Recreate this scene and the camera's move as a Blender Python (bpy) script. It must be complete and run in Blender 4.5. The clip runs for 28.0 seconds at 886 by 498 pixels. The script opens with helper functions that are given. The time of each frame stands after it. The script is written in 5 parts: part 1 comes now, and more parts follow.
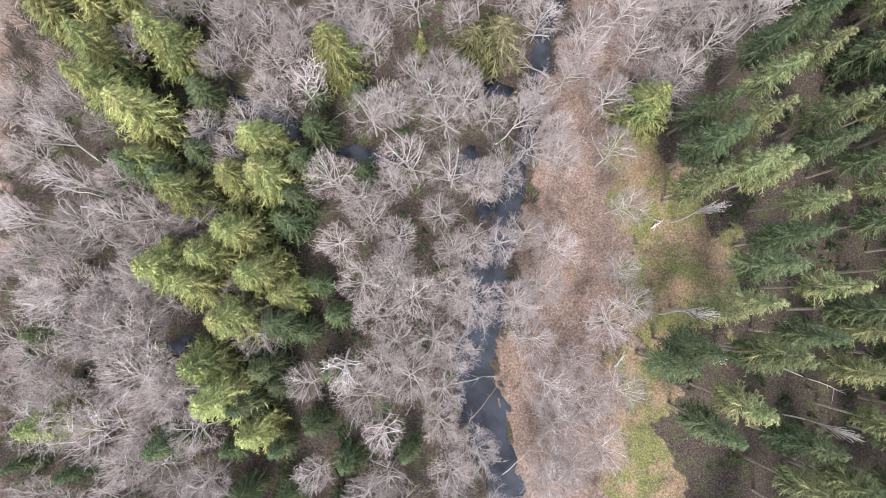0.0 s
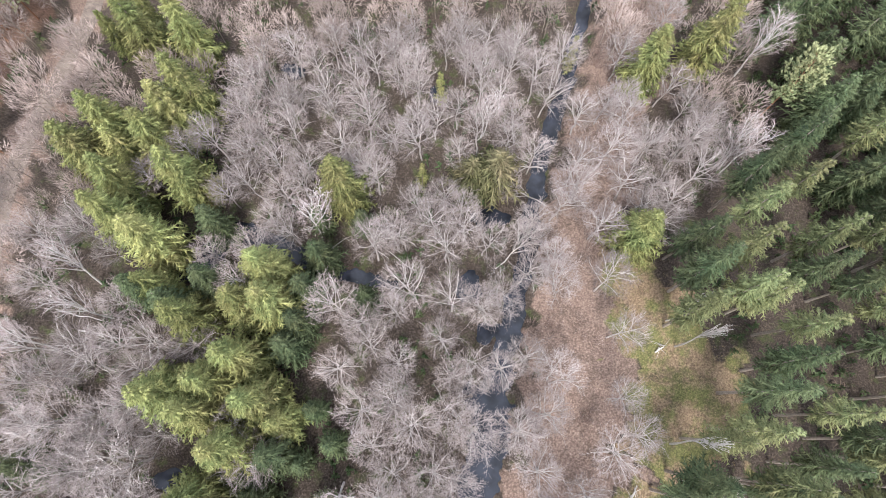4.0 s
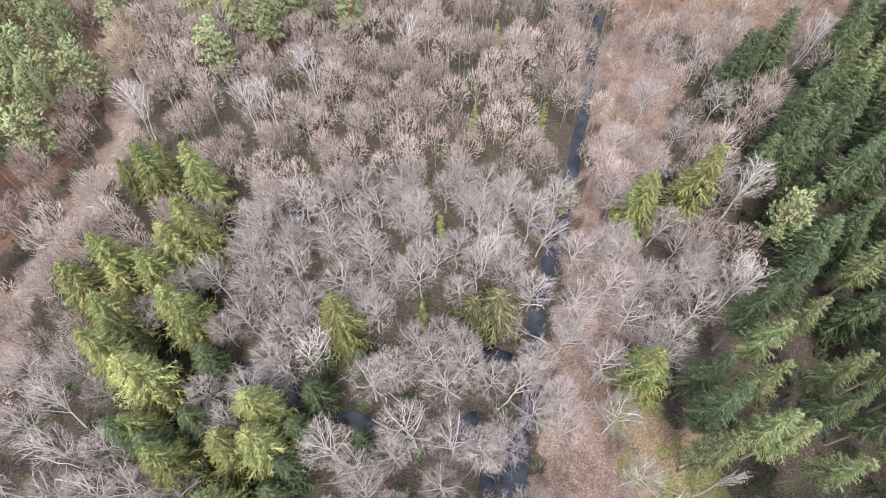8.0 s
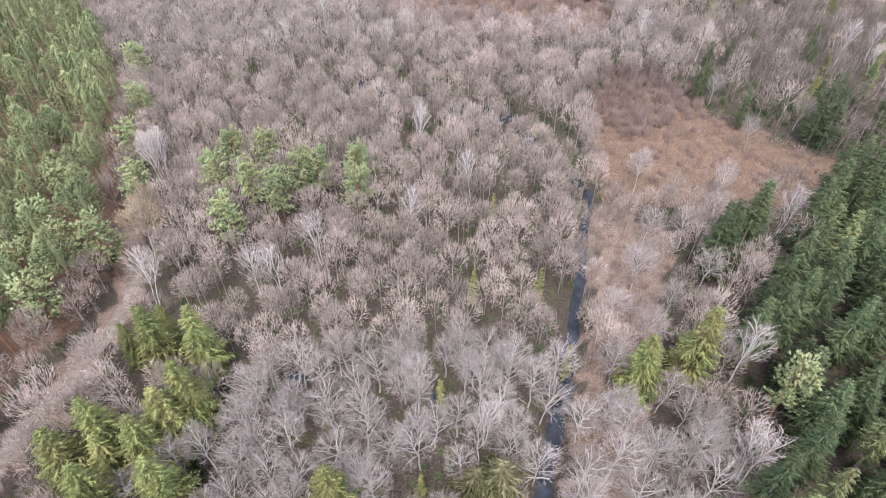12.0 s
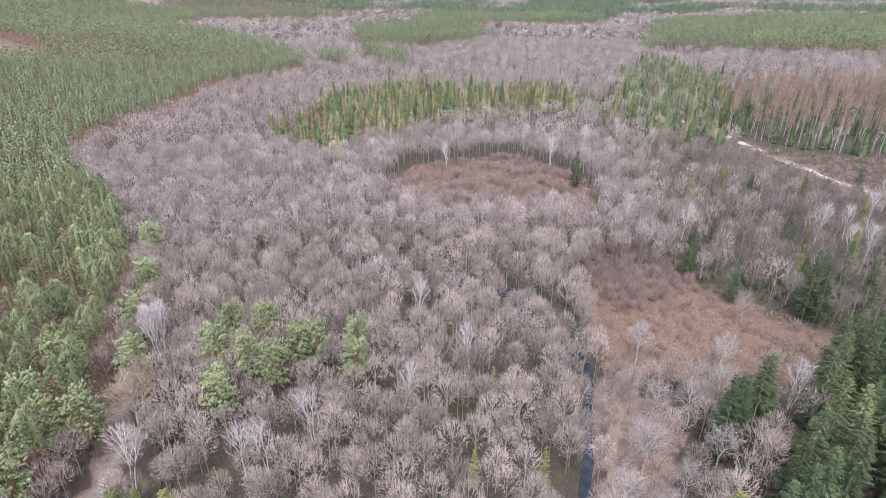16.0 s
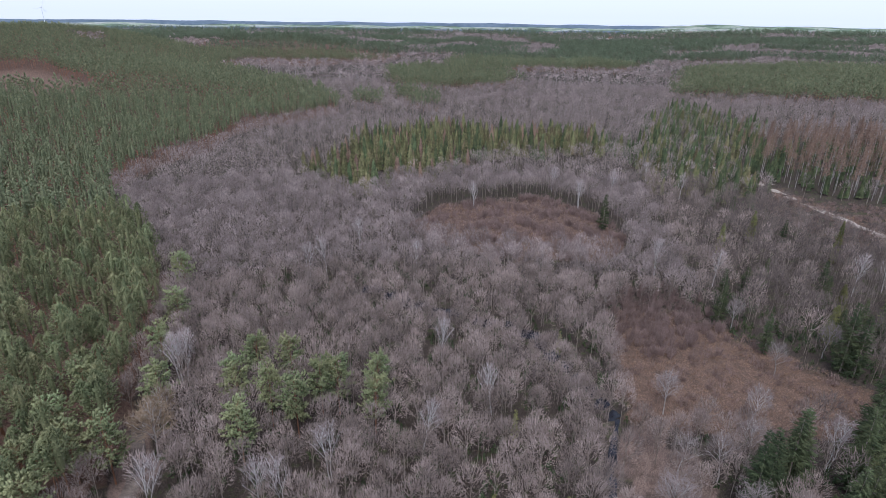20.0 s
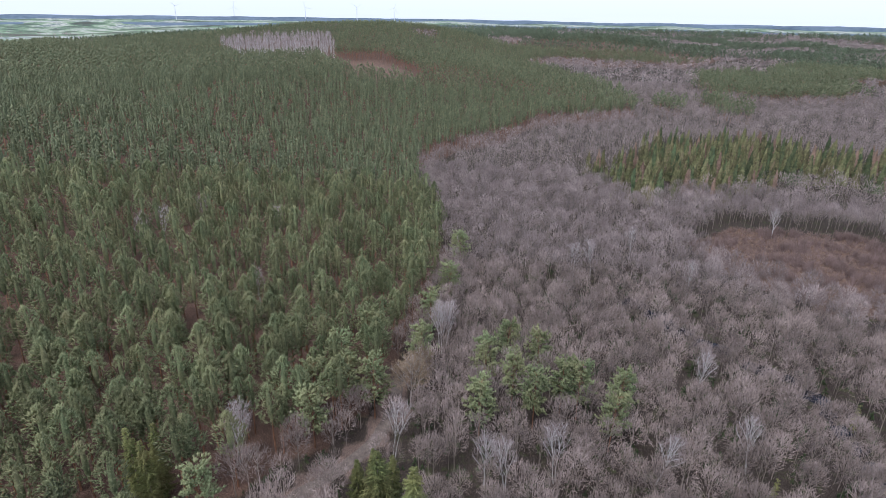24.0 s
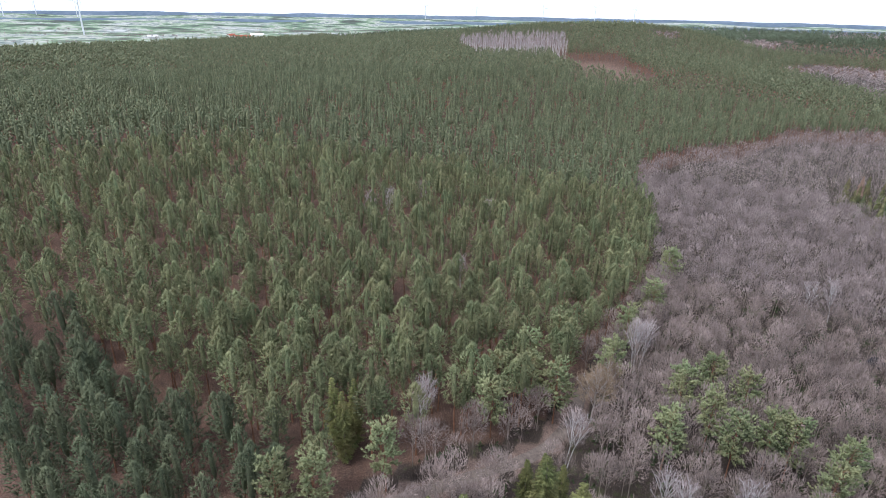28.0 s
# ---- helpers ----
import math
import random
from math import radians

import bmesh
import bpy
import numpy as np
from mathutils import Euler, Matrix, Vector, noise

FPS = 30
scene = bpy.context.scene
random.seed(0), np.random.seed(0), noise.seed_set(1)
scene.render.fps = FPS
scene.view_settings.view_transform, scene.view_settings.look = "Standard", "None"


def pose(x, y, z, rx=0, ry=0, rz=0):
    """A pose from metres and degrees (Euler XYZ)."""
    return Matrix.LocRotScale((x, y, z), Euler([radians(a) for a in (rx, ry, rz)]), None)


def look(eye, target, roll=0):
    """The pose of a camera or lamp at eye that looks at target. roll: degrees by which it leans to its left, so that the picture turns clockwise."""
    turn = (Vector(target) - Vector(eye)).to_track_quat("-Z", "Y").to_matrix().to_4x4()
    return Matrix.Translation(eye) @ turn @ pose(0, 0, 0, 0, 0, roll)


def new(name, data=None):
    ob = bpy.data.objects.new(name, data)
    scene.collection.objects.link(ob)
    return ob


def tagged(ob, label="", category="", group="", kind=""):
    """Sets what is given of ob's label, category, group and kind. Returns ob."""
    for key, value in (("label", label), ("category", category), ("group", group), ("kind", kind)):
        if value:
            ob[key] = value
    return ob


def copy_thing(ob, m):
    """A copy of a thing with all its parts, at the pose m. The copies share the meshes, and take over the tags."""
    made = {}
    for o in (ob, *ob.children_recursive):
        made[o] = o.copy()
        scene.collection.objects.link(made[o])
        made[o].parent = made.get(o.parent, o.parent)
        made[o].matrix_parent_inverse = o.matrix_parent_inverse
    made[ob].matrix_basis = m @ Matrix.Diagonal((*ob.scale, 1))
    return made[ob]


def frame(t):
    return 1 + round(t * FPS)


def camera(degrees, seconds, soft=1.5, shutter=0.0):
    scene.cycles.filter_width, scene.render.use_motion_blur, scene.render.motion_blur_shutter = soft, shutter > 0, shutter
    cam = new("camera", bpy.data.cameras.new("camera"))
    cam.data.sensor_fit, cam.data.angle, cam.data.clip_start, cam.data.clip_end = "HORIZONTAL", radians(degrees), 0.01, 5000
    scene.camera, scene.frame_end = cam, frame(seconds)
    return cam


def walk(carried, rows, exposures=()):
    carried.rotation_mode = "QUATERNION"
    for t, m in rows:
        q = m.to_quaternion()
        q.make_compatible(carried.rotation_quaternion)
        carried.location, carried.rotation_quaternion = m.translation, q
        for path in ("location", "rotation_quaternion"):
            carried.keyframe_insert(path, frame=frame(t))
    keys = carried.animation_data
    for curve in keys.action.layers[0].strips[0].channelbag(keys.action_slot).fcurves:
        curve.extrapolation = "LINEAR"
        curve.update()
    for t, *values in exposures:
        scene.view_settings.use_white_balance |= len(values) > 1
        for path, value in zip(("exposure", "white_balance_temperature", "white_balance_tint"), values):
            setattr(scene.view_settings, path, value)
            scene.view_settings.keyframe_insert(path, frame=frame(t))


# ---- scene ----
# ---- the camera: a drone that hovers in one spot, tilts up from the ground to the horizon, then turns to its left ----
EYE_HEIGHT = 100.0
cam = camera(75.27, 28.0, soft=0.75)
TURNS = [  # seconds, turn to the left, tilt from level, lean
    (0, -0.30, -85.29, 0.39), (0.5, -0.19, -83.78, 0.30), (1, -0.10, -82.24, 0.20), (1.5, -0.01, -80.71, 0.10),
    (2, 0.06, -79.19, 0.03), (2.5, 0.11, -77.65, -0.03), (3, 0.12, -76.08, -0.04), (3.5, 0.12, -74.54, -0.03), (5.5, 0.05, -68.09, 0.03),
    (6, 0.08, -66.32, -0.02), (6.5, 0.08, -64.58, -0.05), (7, 0.08, -62.83, -0.07), (7.5, 0.08, -61.06, -0.11),
    (8, 0.08, -59.31, -0.13), (8.5, 0.08, -57.56, -0.15), (9, 0.07, -55.74, -0.16), (9.5, 0.06, -53.79, -0.15),
    (10, 0.05, -51.71, -0.15), (10.5, 0.04, -49.58, -0.14), (11, 0.03, -47.43, -0.14), (11.5, 0.03, -45.28, -0.13),
    (12, 0.02, -43.13, -0.09), (12.5, -0.01, -41.04, -0.03), (14.5, -0.08, -32.50, -0.04), (15, -0.10, -30.31, -0.01),
    (15.5, -0.11, -28.16, 0.01), (16, -0.12, -26.01, 0.01), (16.5, -0.13, -23.87, 0.02), (17, -0.14, -21.73, 0.05),
    (17.4, -0.14, -20.40, 0.06), (17.65, -12.70, -22.20, 0.40), (18, -10.76, -22.22, 0.46), (18.5, -7.82, -22.20, 0.57),
    (19, -4.56, -22.18, 0.67), (19.5, -0.99, -22.18, 0.73), (20, 2.70, -22.19, 0.76), (20.5, 6.36, -22.17, 0.78),
    (21, 9.95, -22.15, 0.81), (21.5, 13.42, -22.16, 0.88), (23.5, 27.69, -22.46, 0.87), (24, 30.96, -22.50, 0.90),
    (24.5, 34.11, -22.54, 0.92), (25, 37.11, -22.58, 0.95), (25.5, 39.93, -22.64, 0.98), (26, 42.60, -22.69, 1.04),
    (26.5, 45.14, -22.73, 1.10), (27, 47.62, -22.75, 1.09), (27.5, 50.08, -22.77, 1.05), (28, 52.59, -22.80, 1.00),
]
rows = [(t, pose(0, 0, EYE_HEIGHT, 90 + tilt, 0, turn) @ pose(0, 0, 0, 0, 0, lean)) for t, turn, tilt, lean in TURNS]
EXPOSURES = [(0, 1.0, 6350, 10), (7, 0.97, 6350, 10), (11, 0.95, 6250, 10), (12.5, 0.84, 6150, 10), (15, 0.8, 6000, 11), (16.0, 0.73, 5950, 12), (17.0, 0.35, 5850, 13), (17.4, 0.2, 5800, 13), (17.65, -0.1, 5750, 13.5), (19.0, -0.22, 5750, 13.5), (20.0, -0.46, 5750, 13.5), (21.0, -0.55, 5800, 13.5), (24, -0.34, 5850, 13), (28, -0.08, 5900, 12.5)]
walk(cam, rows, EXPOSURES)

# ---- sky and sun: bright thin overcast ----
SUN_ELEVATION, SUN_AZIMUTH = radians(60), radians(185)
world = bpy.data.worlds.new("world")
scene.world = world
world.use_nodes = True
wn = world.node_tree
sky = wn.nodes.new("ShaderNodeTexSky")
sky.sky_type, sky.sun_disc, sky.sun_elevation, sky.sun_rotation = "NISHITA", False, SUN_ELEVATION, SUN_AZIMUTH
sky.air_density, sky.dust_density, sky.ozone_density = 1.0, 1.0, 1.0
veil = wn.nodes.new("ShaderNodeMix")  # the thin white cloud sheet over the blue
veil.data_type = "RGBA"
veil.inputs["Factor"].default_value = 0.8
veil.inputs[7].default_value = (9.1, 9.7, 10.9, 1)
wn.links.new(sky.outputs[0], veil.inputs[6])
wn.links.new(veil.outputs[2], wn.nodes["Background"].inputs[0])
wn.nodes["Background"].inputs[1].default_value = 0.15
sun = new("sun", bpy.data.lights.new("sun", "SUN"))
sun.data.energy, sun.data.angle, sun.data.color = 3.2, radians(16), (1.0, 0.97, 0.92)
sun.matrix_world = look((0, 0, 300), (300 * -math.sin(SUN_AZIMUTH), 300 * -math.cos(SUN_AZIMUTH), 300 - 300 * math.tan(SUN_ELEVATION)))


# ---- materials ----
def material(name, dark, light, scale=1.0, rough=0.85, fine=8.0, vary=0.25, bump=0.0, hue=0.0, mid=None):
    """Two-scale noise between two colours, varied from object to object."""
    m = bpy.data.materials.new(name)
    m.use_nodes = True
    nt = m.node_tree
    n, link = nt.nodes, nt.links.new
    bsdf = n["Principled BSDF"]
    bsdf.inputs["Roughness"].default_value = rough
    bsdf.inputs["Specular IOR Level"].default_value = 0.12
    pos = n.new("ShaderNodeNewGeometry")
    big = n.new("ShaderNodeTexNoise")
    big.inputs["Scale"].default_value, big.inputs["Detail"].default_value = scale, 5
    small = n.new("ShaderNodeTexNoise")
    small.inputs["Scale"].default_value, small.inputs["Detail"].default_value = scale * fine, 3
    link(pos.outputs["Position"], big.inputs["Vector"])
    link(pos.outputs["Position"], small.inputs["Vector"])
    add = n.new("ShaderNodeMath")
    add.operation = "MULTIPLY_ADD"
    link(small.outputs[0], add.inputs[0])
    add.inputs[1].default_value = 0.5
    half = n.new("ShaderNodeMath")
    half.operation = "MULTIPLY"
    link(big.outputs[0], half.inputs[0])
    half.inputs[1].default_value = 0.5
    link(half.outputs[0], add.inputs[2])
    ramp = n.new("ShaderNodeValToRGB")
    ramp.color_ramp.elements[0].position, ramp.color_ramp.elements[1].position = 0.34, 0.66
    ramp.color_ramp.elements[0].color, ramp.color_ramp.elements[1].color = (*dark, 1), (*light, 1)
    if mid:
        ramp.color_ramp.elements.new(0.5).color = (*mid, 1)
    link(add.outputs[0], ramp.inputs[0])
    # a shift of value from one tree to the next, and a smaller one from spray to spray
    info = n.new("ShaderNodeObjectInfo")
    tree = n.new("ShaderNodeAttribute")
    tree.attribute_name = "tree"
    mix = n.new("ShaderNodeMath")
    mix.operation = "ADD"
    link(info.outputs["Random"], mix.inputs[0])
    link(tree.outputs["Fac"], mix.inputs[1])
    wrap = n.new("ShaderNodeMath")
    wrap.operation = "FRACT"
    link(mix.outputs[0], wrap.inputs[0])
    hsv = n.new("ShaderNodeHueSaturation")
    value = n.new("ShaderNodeMapRange")
    value.inputs["To Min"].default_value, value.inputs["To Max"].default_value = 1 - vary * 0.75, 1 + vary * 0.75
    link(wrap.outputs[0], value.inputs["Value"])
    spray = n.new("ShaderNodeMath")
    spray.operation = "MULTIPLY_ADD"
    link(pos.outputs["Random Per Island"], spray.inputs[0])
    spray.inputs[1].default_value = vary * 0.9
    link(value.outputs[0], spray.inputs[2])
    level = n.new("ShaderNodeMath")
    level.operation = "SUBTRACT"
    link(spray.outputs[0], level.inputs[0])
    level.inputs[1].default_value = vary * 0.45
    link(level.outputs[0], hsv.inputs["Value"])
    shift = n.new("ShaderNodeMapRange")
    shift.inputs["To Min"].default_value, shift.inputs["To Max"].default_value = 0.5 - hue, 0.5 + hue
    patch = n.new("ShaderNodeTexNoise")
    patch.inputs["Scale"].default_value = 0.13
    link(pos.outputs["Position"], patch.inputs["Vector"])
    shift.inputs["From Min"].default_value, shift.inputs["From Max"].default_value = 0.3, 0.7
    link(patch.outputs[0], shift.inputs["Value"])
    link(shift.outputs[0], hsv.inputs["Hue"])
    link(ramp.outputs[0], hsv.inputs["Color"])
    link(hsv.outputs[0], bsdf.inputs["Base Color"])
    if bump:
        b = n.new("ShaderNodeBump")
        b.inputs["Strength"].default_value, b.inputs["Distance"].default_value = bump, 0.2
        link(add.outputs[0], b.inputs["Height"])
        link(b.outputs[0], bsdf.inputs["Normal"])
    return m


ALDER_BARK = material("alder_bark", (0.235, 0.208, 0.193), (0.53, 0.48, 0.45), 1.2)
ALDER_TWIG = material("alder_twig", (0.168, 0.139, 0.129), (0.375, 0.313, 0.295), 0.3, vary=0.35)
BROWN_TWIG = material("brown_twig", (0.184, 0.143, 0.126), (0.402, 0.32, 0.285), 0.2, vary=0.46)
BIRCH_BARK = material("birch_bark", (0.36, 0.33, 0.31), (0.70, 0.665, 0.635), 2.5, vary=0.1)
BIRCH_TWIG = material("birch_twig", (0.26, 0.205, 0.195), (0.48, 0.40, 0.38), 0.3, vary=0.25)
DARK_TWIG = material("dark_twig", (0.105, 0.083, 0.073), (0.235, 0.187, 0.167), 0.15, vary=0.35)
BRUSH_STALK = material("brush_stalk", (0.06, 0.045, 0.035), (0.17, 0.125, 0.095), 0.4, vary=0.4)
OAK_TWIG = material("oak_twig", (0.19, 0.135, 0.09), (0.35, 0.265, 0.185), 0.4, vary=0.3)
LARCH_TWIG = material("larch_twig", (0.152, 0.10, 0.075), (0.295, 0.20, 0.15), 0.15, vary=0.3)
SHRUB_TWIG = material("shrub_twig", (0.165, 0.115, 0.102), (0.32, 0.232, 0.205), 0.3, vary=0.3)
SPRUCE_BARK = material("spruce_bark", (0.17, 0.135, 0.11), (0.38, 0.32, 0.27), 1.5)
SPRUCE_NEEDLE = material("spruce_needle", (0.083, 0.099, 0.038), (0.325, 0.318, 0.122), 0.4, rough=0.8, vary=0.42, hue=0.03)
DARK_NEEDLE = material("dark_needle", (0.036, 0.052, 0.028), (0.142, 0.165, 0.08), 0.4, rough=0.8, vary=0.35, hue=0.03)
OLIVE_NEEDLE = material("olive_needle", (0.065, 0.066, 0.032), (0.225, 0.208, 0.105), 0.1, rough=0.8, vary=0.35, hue=0.04)
LIGHT_NEEDLE = material("light_needle", (0.07, 0.087, 0.04), (0.27, 0.272, 0.125), 0.4, rough=0.8, vary=0.35, hue=0.03)
MOSS_LEAF = material("evergreen_leaf", (0.028, 0.044, 0.02), (0.085, 0.11, 0.048), 0.4, rough=0.8, vary=0.4, hue=0.03)
PINE_BARK = material("pine_bark", (0.14, 0.075, 0.05), (0.33, 0.17, 0.10), 0.8)
LIGHT_PINE = material("pale_pine_needle", (0.125, 0.148, 0.074), (0.345, 0.36, 0.188), 0.3, rough=0.8, vary=0.22, hue=0.03)
# Bluer and darker than the hill pines: distance haze put into the colour.
HAZED_NEEDLE = material("hazed_pine_needle", (0.052, 0.074, 0.048), (0.17, 0.20, 0.125), 0.05, fine=8, rough=0.9, vary=0.16)
PINE_NEEDLE = material("pine_needle", (0.074, 0.089, 0.046), (0.28, 0.285, 0.148), 0.5, fine=8, rough=0.9, vary=0.34, hue=0.03)
DARK_PINE = material("dark_pine_needle", (0.05, 0.064, 0.039), (0.18, 0.195, 0.112), 0.5, fine=8, rough=0.9, vary=0.26, hue=0.02)
FAR_TWIG = material("valley_twig", (0.185, 0.147, 0.136), (0.395, 0.323, 0.30), 0.12, vary=0.46)
HILL_NEEDLE = material("hill_pine_needle", (0.068, 0.084, 0.048), (0.245, 0.258, 0.147), 0.3, fine=8, rough=0.9, vary=0.24, hue=0.02)
DEAD_WOOD = material("dead_wood", (0.25, 0.22, 0.20), (0.55, 0.51, 0.47), 2.0)
SAND = material("sand_track", (0.085, 0.066, 0.056), (0.225, 0.18, 0.153), 0.6, fine=8, vary=0.0)

PALE_SAND = material("pale_sand_track", (0.22, 0.185, 0.155), (0.50, 0.43, 0.365), 0.5, fine=8, vary=0.0)


def ground_material():
    m = bpy.data.materials.new("forest_floor")
    m.use_nodes = True
    nt = m.node_tree
    n, link = nt.nodes, nt.links.new
    bsdf = n["Principled BSDF"]
    bsdf.inputs["Roughness"].default_value = 0.95
    bsdf.inputs["Specular IOR Level"].default_value = 0.15
    pos = n.new("ShaderNodeNewGeometry")

    def grain(scale, detail=6):
        t = n.new("ShaderNodeTexNoise")
        t.inputs["Scale"].default_value, t.inputs["Detail"].default_value, t.inputs["Roughness"].default_value = scale, detail, 0.7
        link(pos.outputs["Position"], t.inputs["Vector"])
        return t.outputs[0]

    def ramp(src, stops):
        r = n.new("ShaderNodeValToRGB")
        e = r.color_ramp.elements
        e[0].position, e[0].color = stops[0][0], (*stops[0][1], 1)
        e[1].position, e[1].color = stops[-1][0], (*stops[-1][1], 1)
        for p, c in stops[1:-1]:
            e.new(p).color = (*c, 1)
        link(src, r.inputs[0])
        return r.outputs[0]

    def blend(a, b, fac):
        x = n.new("ShaderNodeMix")
        x.data_type = "RGBA"
        link(fac, x.inputs["Factor"])
        link(a, x.inputs[6])
        link(b, x.inputs[7])
        return x.outputs[2]

    def mask(name, rough):
        a = n.new("ShaderNodeAttribute")
        a.attribute_name = name
        s = n.new("ShaderNodeMath")
        s.operation = "MULTIPLY_ADD"
        link(rough, s.inputs[0])
        s.inputs[1].default_value = 3.0
        s.inputs[2].default_value = -1.5
        t = n.new("ShaderNodeMath")
        t.operation = "MULTIPLY_ADD"
        t.use_clamp = True
        link(a.outputs["Fac"], t.inputs[0])
        t.inputs[1].default_value = 1.7
        u = n.new("ShaderNodeMath")
        u.operation = "ADD"
        link(s.outputs[0], u.inputs[0])
        u.inputs[1].default_value = -0.8
        link(u.outputs[0], t.inputs[2])
        return t.outputs[0]

    fine, mid, wide = grain(3.2, 9), grain(0.3), grain(0.004, 4)
    floor = ramp(fine, [(0.32, (0.02, 0.015, 0.012)), (0.5, (0.055, 0.042, 0.034)), (0.74, (0.17, 0.13, 0.105))])
    moss = ramp(fine, [(0.3, (0.03, 0.036, 0.016)), (0.7, (0.10, 0.11, 0.045))])
    damp = n.new("ShaderNodeMapRange")
    damp.inputs["From Min"].default_value, damp.inputs["From Max"].default_value = 0.52, 0.66
    link(mid, damp.inputs["Value"])
    colour = blend(floor, moss, damp.outputs[0])
    litter = ramp(fine, [(0.3, (0.075, 0.05, 0.041)), (0.5, (0.18, 0.124, 0.10)), (0.7, (0.37, 0.275, 0.228))])
    needles = ramp(fine, [(0.34, (0.05, 0.03, 0.022)), (0.5, (0.125, 0.074, 0.054)), (0.68, (0.25, 0.165, 0.125))])
    colour = blend(colour, needles, mask("needles", mid))
    colour = blend(colour, litter, mask("litter", mid))
    heath = ramp(fine, [(0.32, (0.055, 0.034, 0.026)), (0.5, (0.135, 0.085, 0.062)), (0.68, (0.31, 0.205, 0.148))])
    colour = blend(colour, heath, mask("heath", mid))
    tan = ramp(fine, [(0.34, (0.10, 0.068, 0.045)), (0.5, (0.20, 0.14, 0.09)), (0.66, (0.36, 0.26, 0.17))])
    sward = ramp(fine, [(0.34, (0.06, 0.066, 0.024)), (0.5, (0.125, 0.125, 0.048)), (0.68, (0.25, 0.225, 0.10))])
    patch = n.new("ShaderNodeMapRange")
    patch.inputs["From Min"].default_value, patch.inputs["From Max"].default_value = 0.44, 0.56
    link(grain(0.16, 4), patch.inputs["Value"])
    grass = blend(tan, sward, patch.outputs[0])
    colour = blend(colour, grass, mask("grass", mid))
    # Far fields and woods; the blue in the dark stops is haze put in.
    field = ramp(wide, [(0.36, (0.07, 0.09, 0.08)), (0.43, (0.10, 0.16, 0.11)), (0.49, (0.20, 0.29, 0.17)), (0.54, (0.42, 0.41, 0.36)), (0.58, (0.10, 0.14, 0.12)), (0.64, (0.44, 0.44, 0.41))])
    colour = blend(colour, field, mask("field", wide))
    link(colour, bsdf.inputs["Base Color"])
    b = n.new("ShaderNodeBump")
    b.inputs["Strength"].default_value, b.inputs["Distance"].default_value = 0.8, 0.3
    link(fine, b.inputs["Height"])
    link(b.outputs[0], bsdf.inputs["Normal"])
    return m


GROUND = ground_material()


def water_material():
    m = bpy.data.materials.new("still_water")
    m.use_nodes = True
    n, link = m.node_tree.nodes, m.node_tree.links.new
    bsdf = n["Principled BSDF"]
    bsdf.inputs["Base Color"].default_value = (0.04, 0.04, 0.05, 1)
    bsdf.inputs["Roughness"].default_value = 0.05
    bsdf.inputs["IOR"].default_value = 1.33
    bsdf.inputs["Specular IOR Level"].default_value = 0.55
    t = n.new("ShaderNodeTexNoise")
    t.inputs["Scale"].default_value = 1.5
    mud = n.new("ShaderNodeTexNoise")
    mud.inputs["Scale"].default_value, mud.inputs["Detail"].default_value = 0.35, 6
    where = n.new("ShaderNodeNewGeometry")
    link(where.outputs["Position"], mud.inputs["Vector"])
    # Dark mottled bottom; its blue is reflected sky put into the colour.
    bed_sky = n.new("ShaderNodeValToRGB")
    bed_sky.color_ramp.elements[0].position, bed_sky.color_ramp.elements[1].position = 0.38, 0.62
    bed_sky.color_ramp.elements[0].color, bed_sky.color_ramp.elements[1].color = (0.012, 0.013, 0.017, 1), (0.027, 0.029, 0.04, 1)
    link(mud.outputs[0], bed_sky.inputs[0])
    link(bed_sky.outputs[0], bsdf.inputs["Base Color"])
    b = n.new("ShaderNodeBump")
    b.inputs["Strength"].default_value, b.inputs["Distance"].default_value = 0.15, 0.05
    link(t.outputs[0], b.inputs["Height"])
    link(b.outputs[0], bsdf.inputs["Normal"])
    return m


WATER = water_material()

# ---- plan ----
STREAM = np.array([(15, -75), (11, -34), (9, -26), (6, -17), (5.5, -9), (8, -3), (7.5, 4), (11, 12), (12.5, 19), (15, 29), (17, 40),
                   (19, 50), (23, 61), (27, 74), (30, 85), (34, 99), (37, 114), (41, 129)], float)
STREAM_HALF = np.array([2.6, 2.6, 2.8, 3.7, 3.4, 3.0, 3.4, 2.0, 1.8, 1.8, 1.6, 1.5, 1.4, 1.5, 1.3, 1.3, 1.1, 0.6])
BROOK = np.array([(-48, 206), (-32, 200), (-17, 190), (-3, 183), (16, 176), (24, 168), (33, 150), (41, 129)], float)
BROOK_HALF = np.array([0.8, 3.0, 3.4, 2.6, 2.6, 2.4, 1.6, 1.0])
DITCH = np.array([(-52, 24), (-45, 28), (-37, 34), (-27, 30), (-18, 26), (-8, 24)], float)
DITCH_HALF = np.array([1.0, 2.2, 2.0, 1.8, 1.5, 0.5])
PUDDLES = [(4.6, 23.5, 2.2, 3.4), (7.2, 15.5, 2.0, 2.6), (8.6, 37.0, 4.2, 2.3), (-29.7, 68.6, 3.0, 2.0), (-44, -9, 3.2, 2.4), (-46, -20, 3.0, 2.2), (-1, 63, 2.2, 1.4)]
ROAD = np.array([(-80, -60), (-81, -10), (-82, 30), (-81, 50), (-77, 66), (-73, 85), (-76, 101), (-84, 116)], float)
SAND_ROAD = np.array([(176, 425), (188, 381), (193, 338), (199, 304), (202, 276), (212, 248), (231, 226), (262, 210)], float)
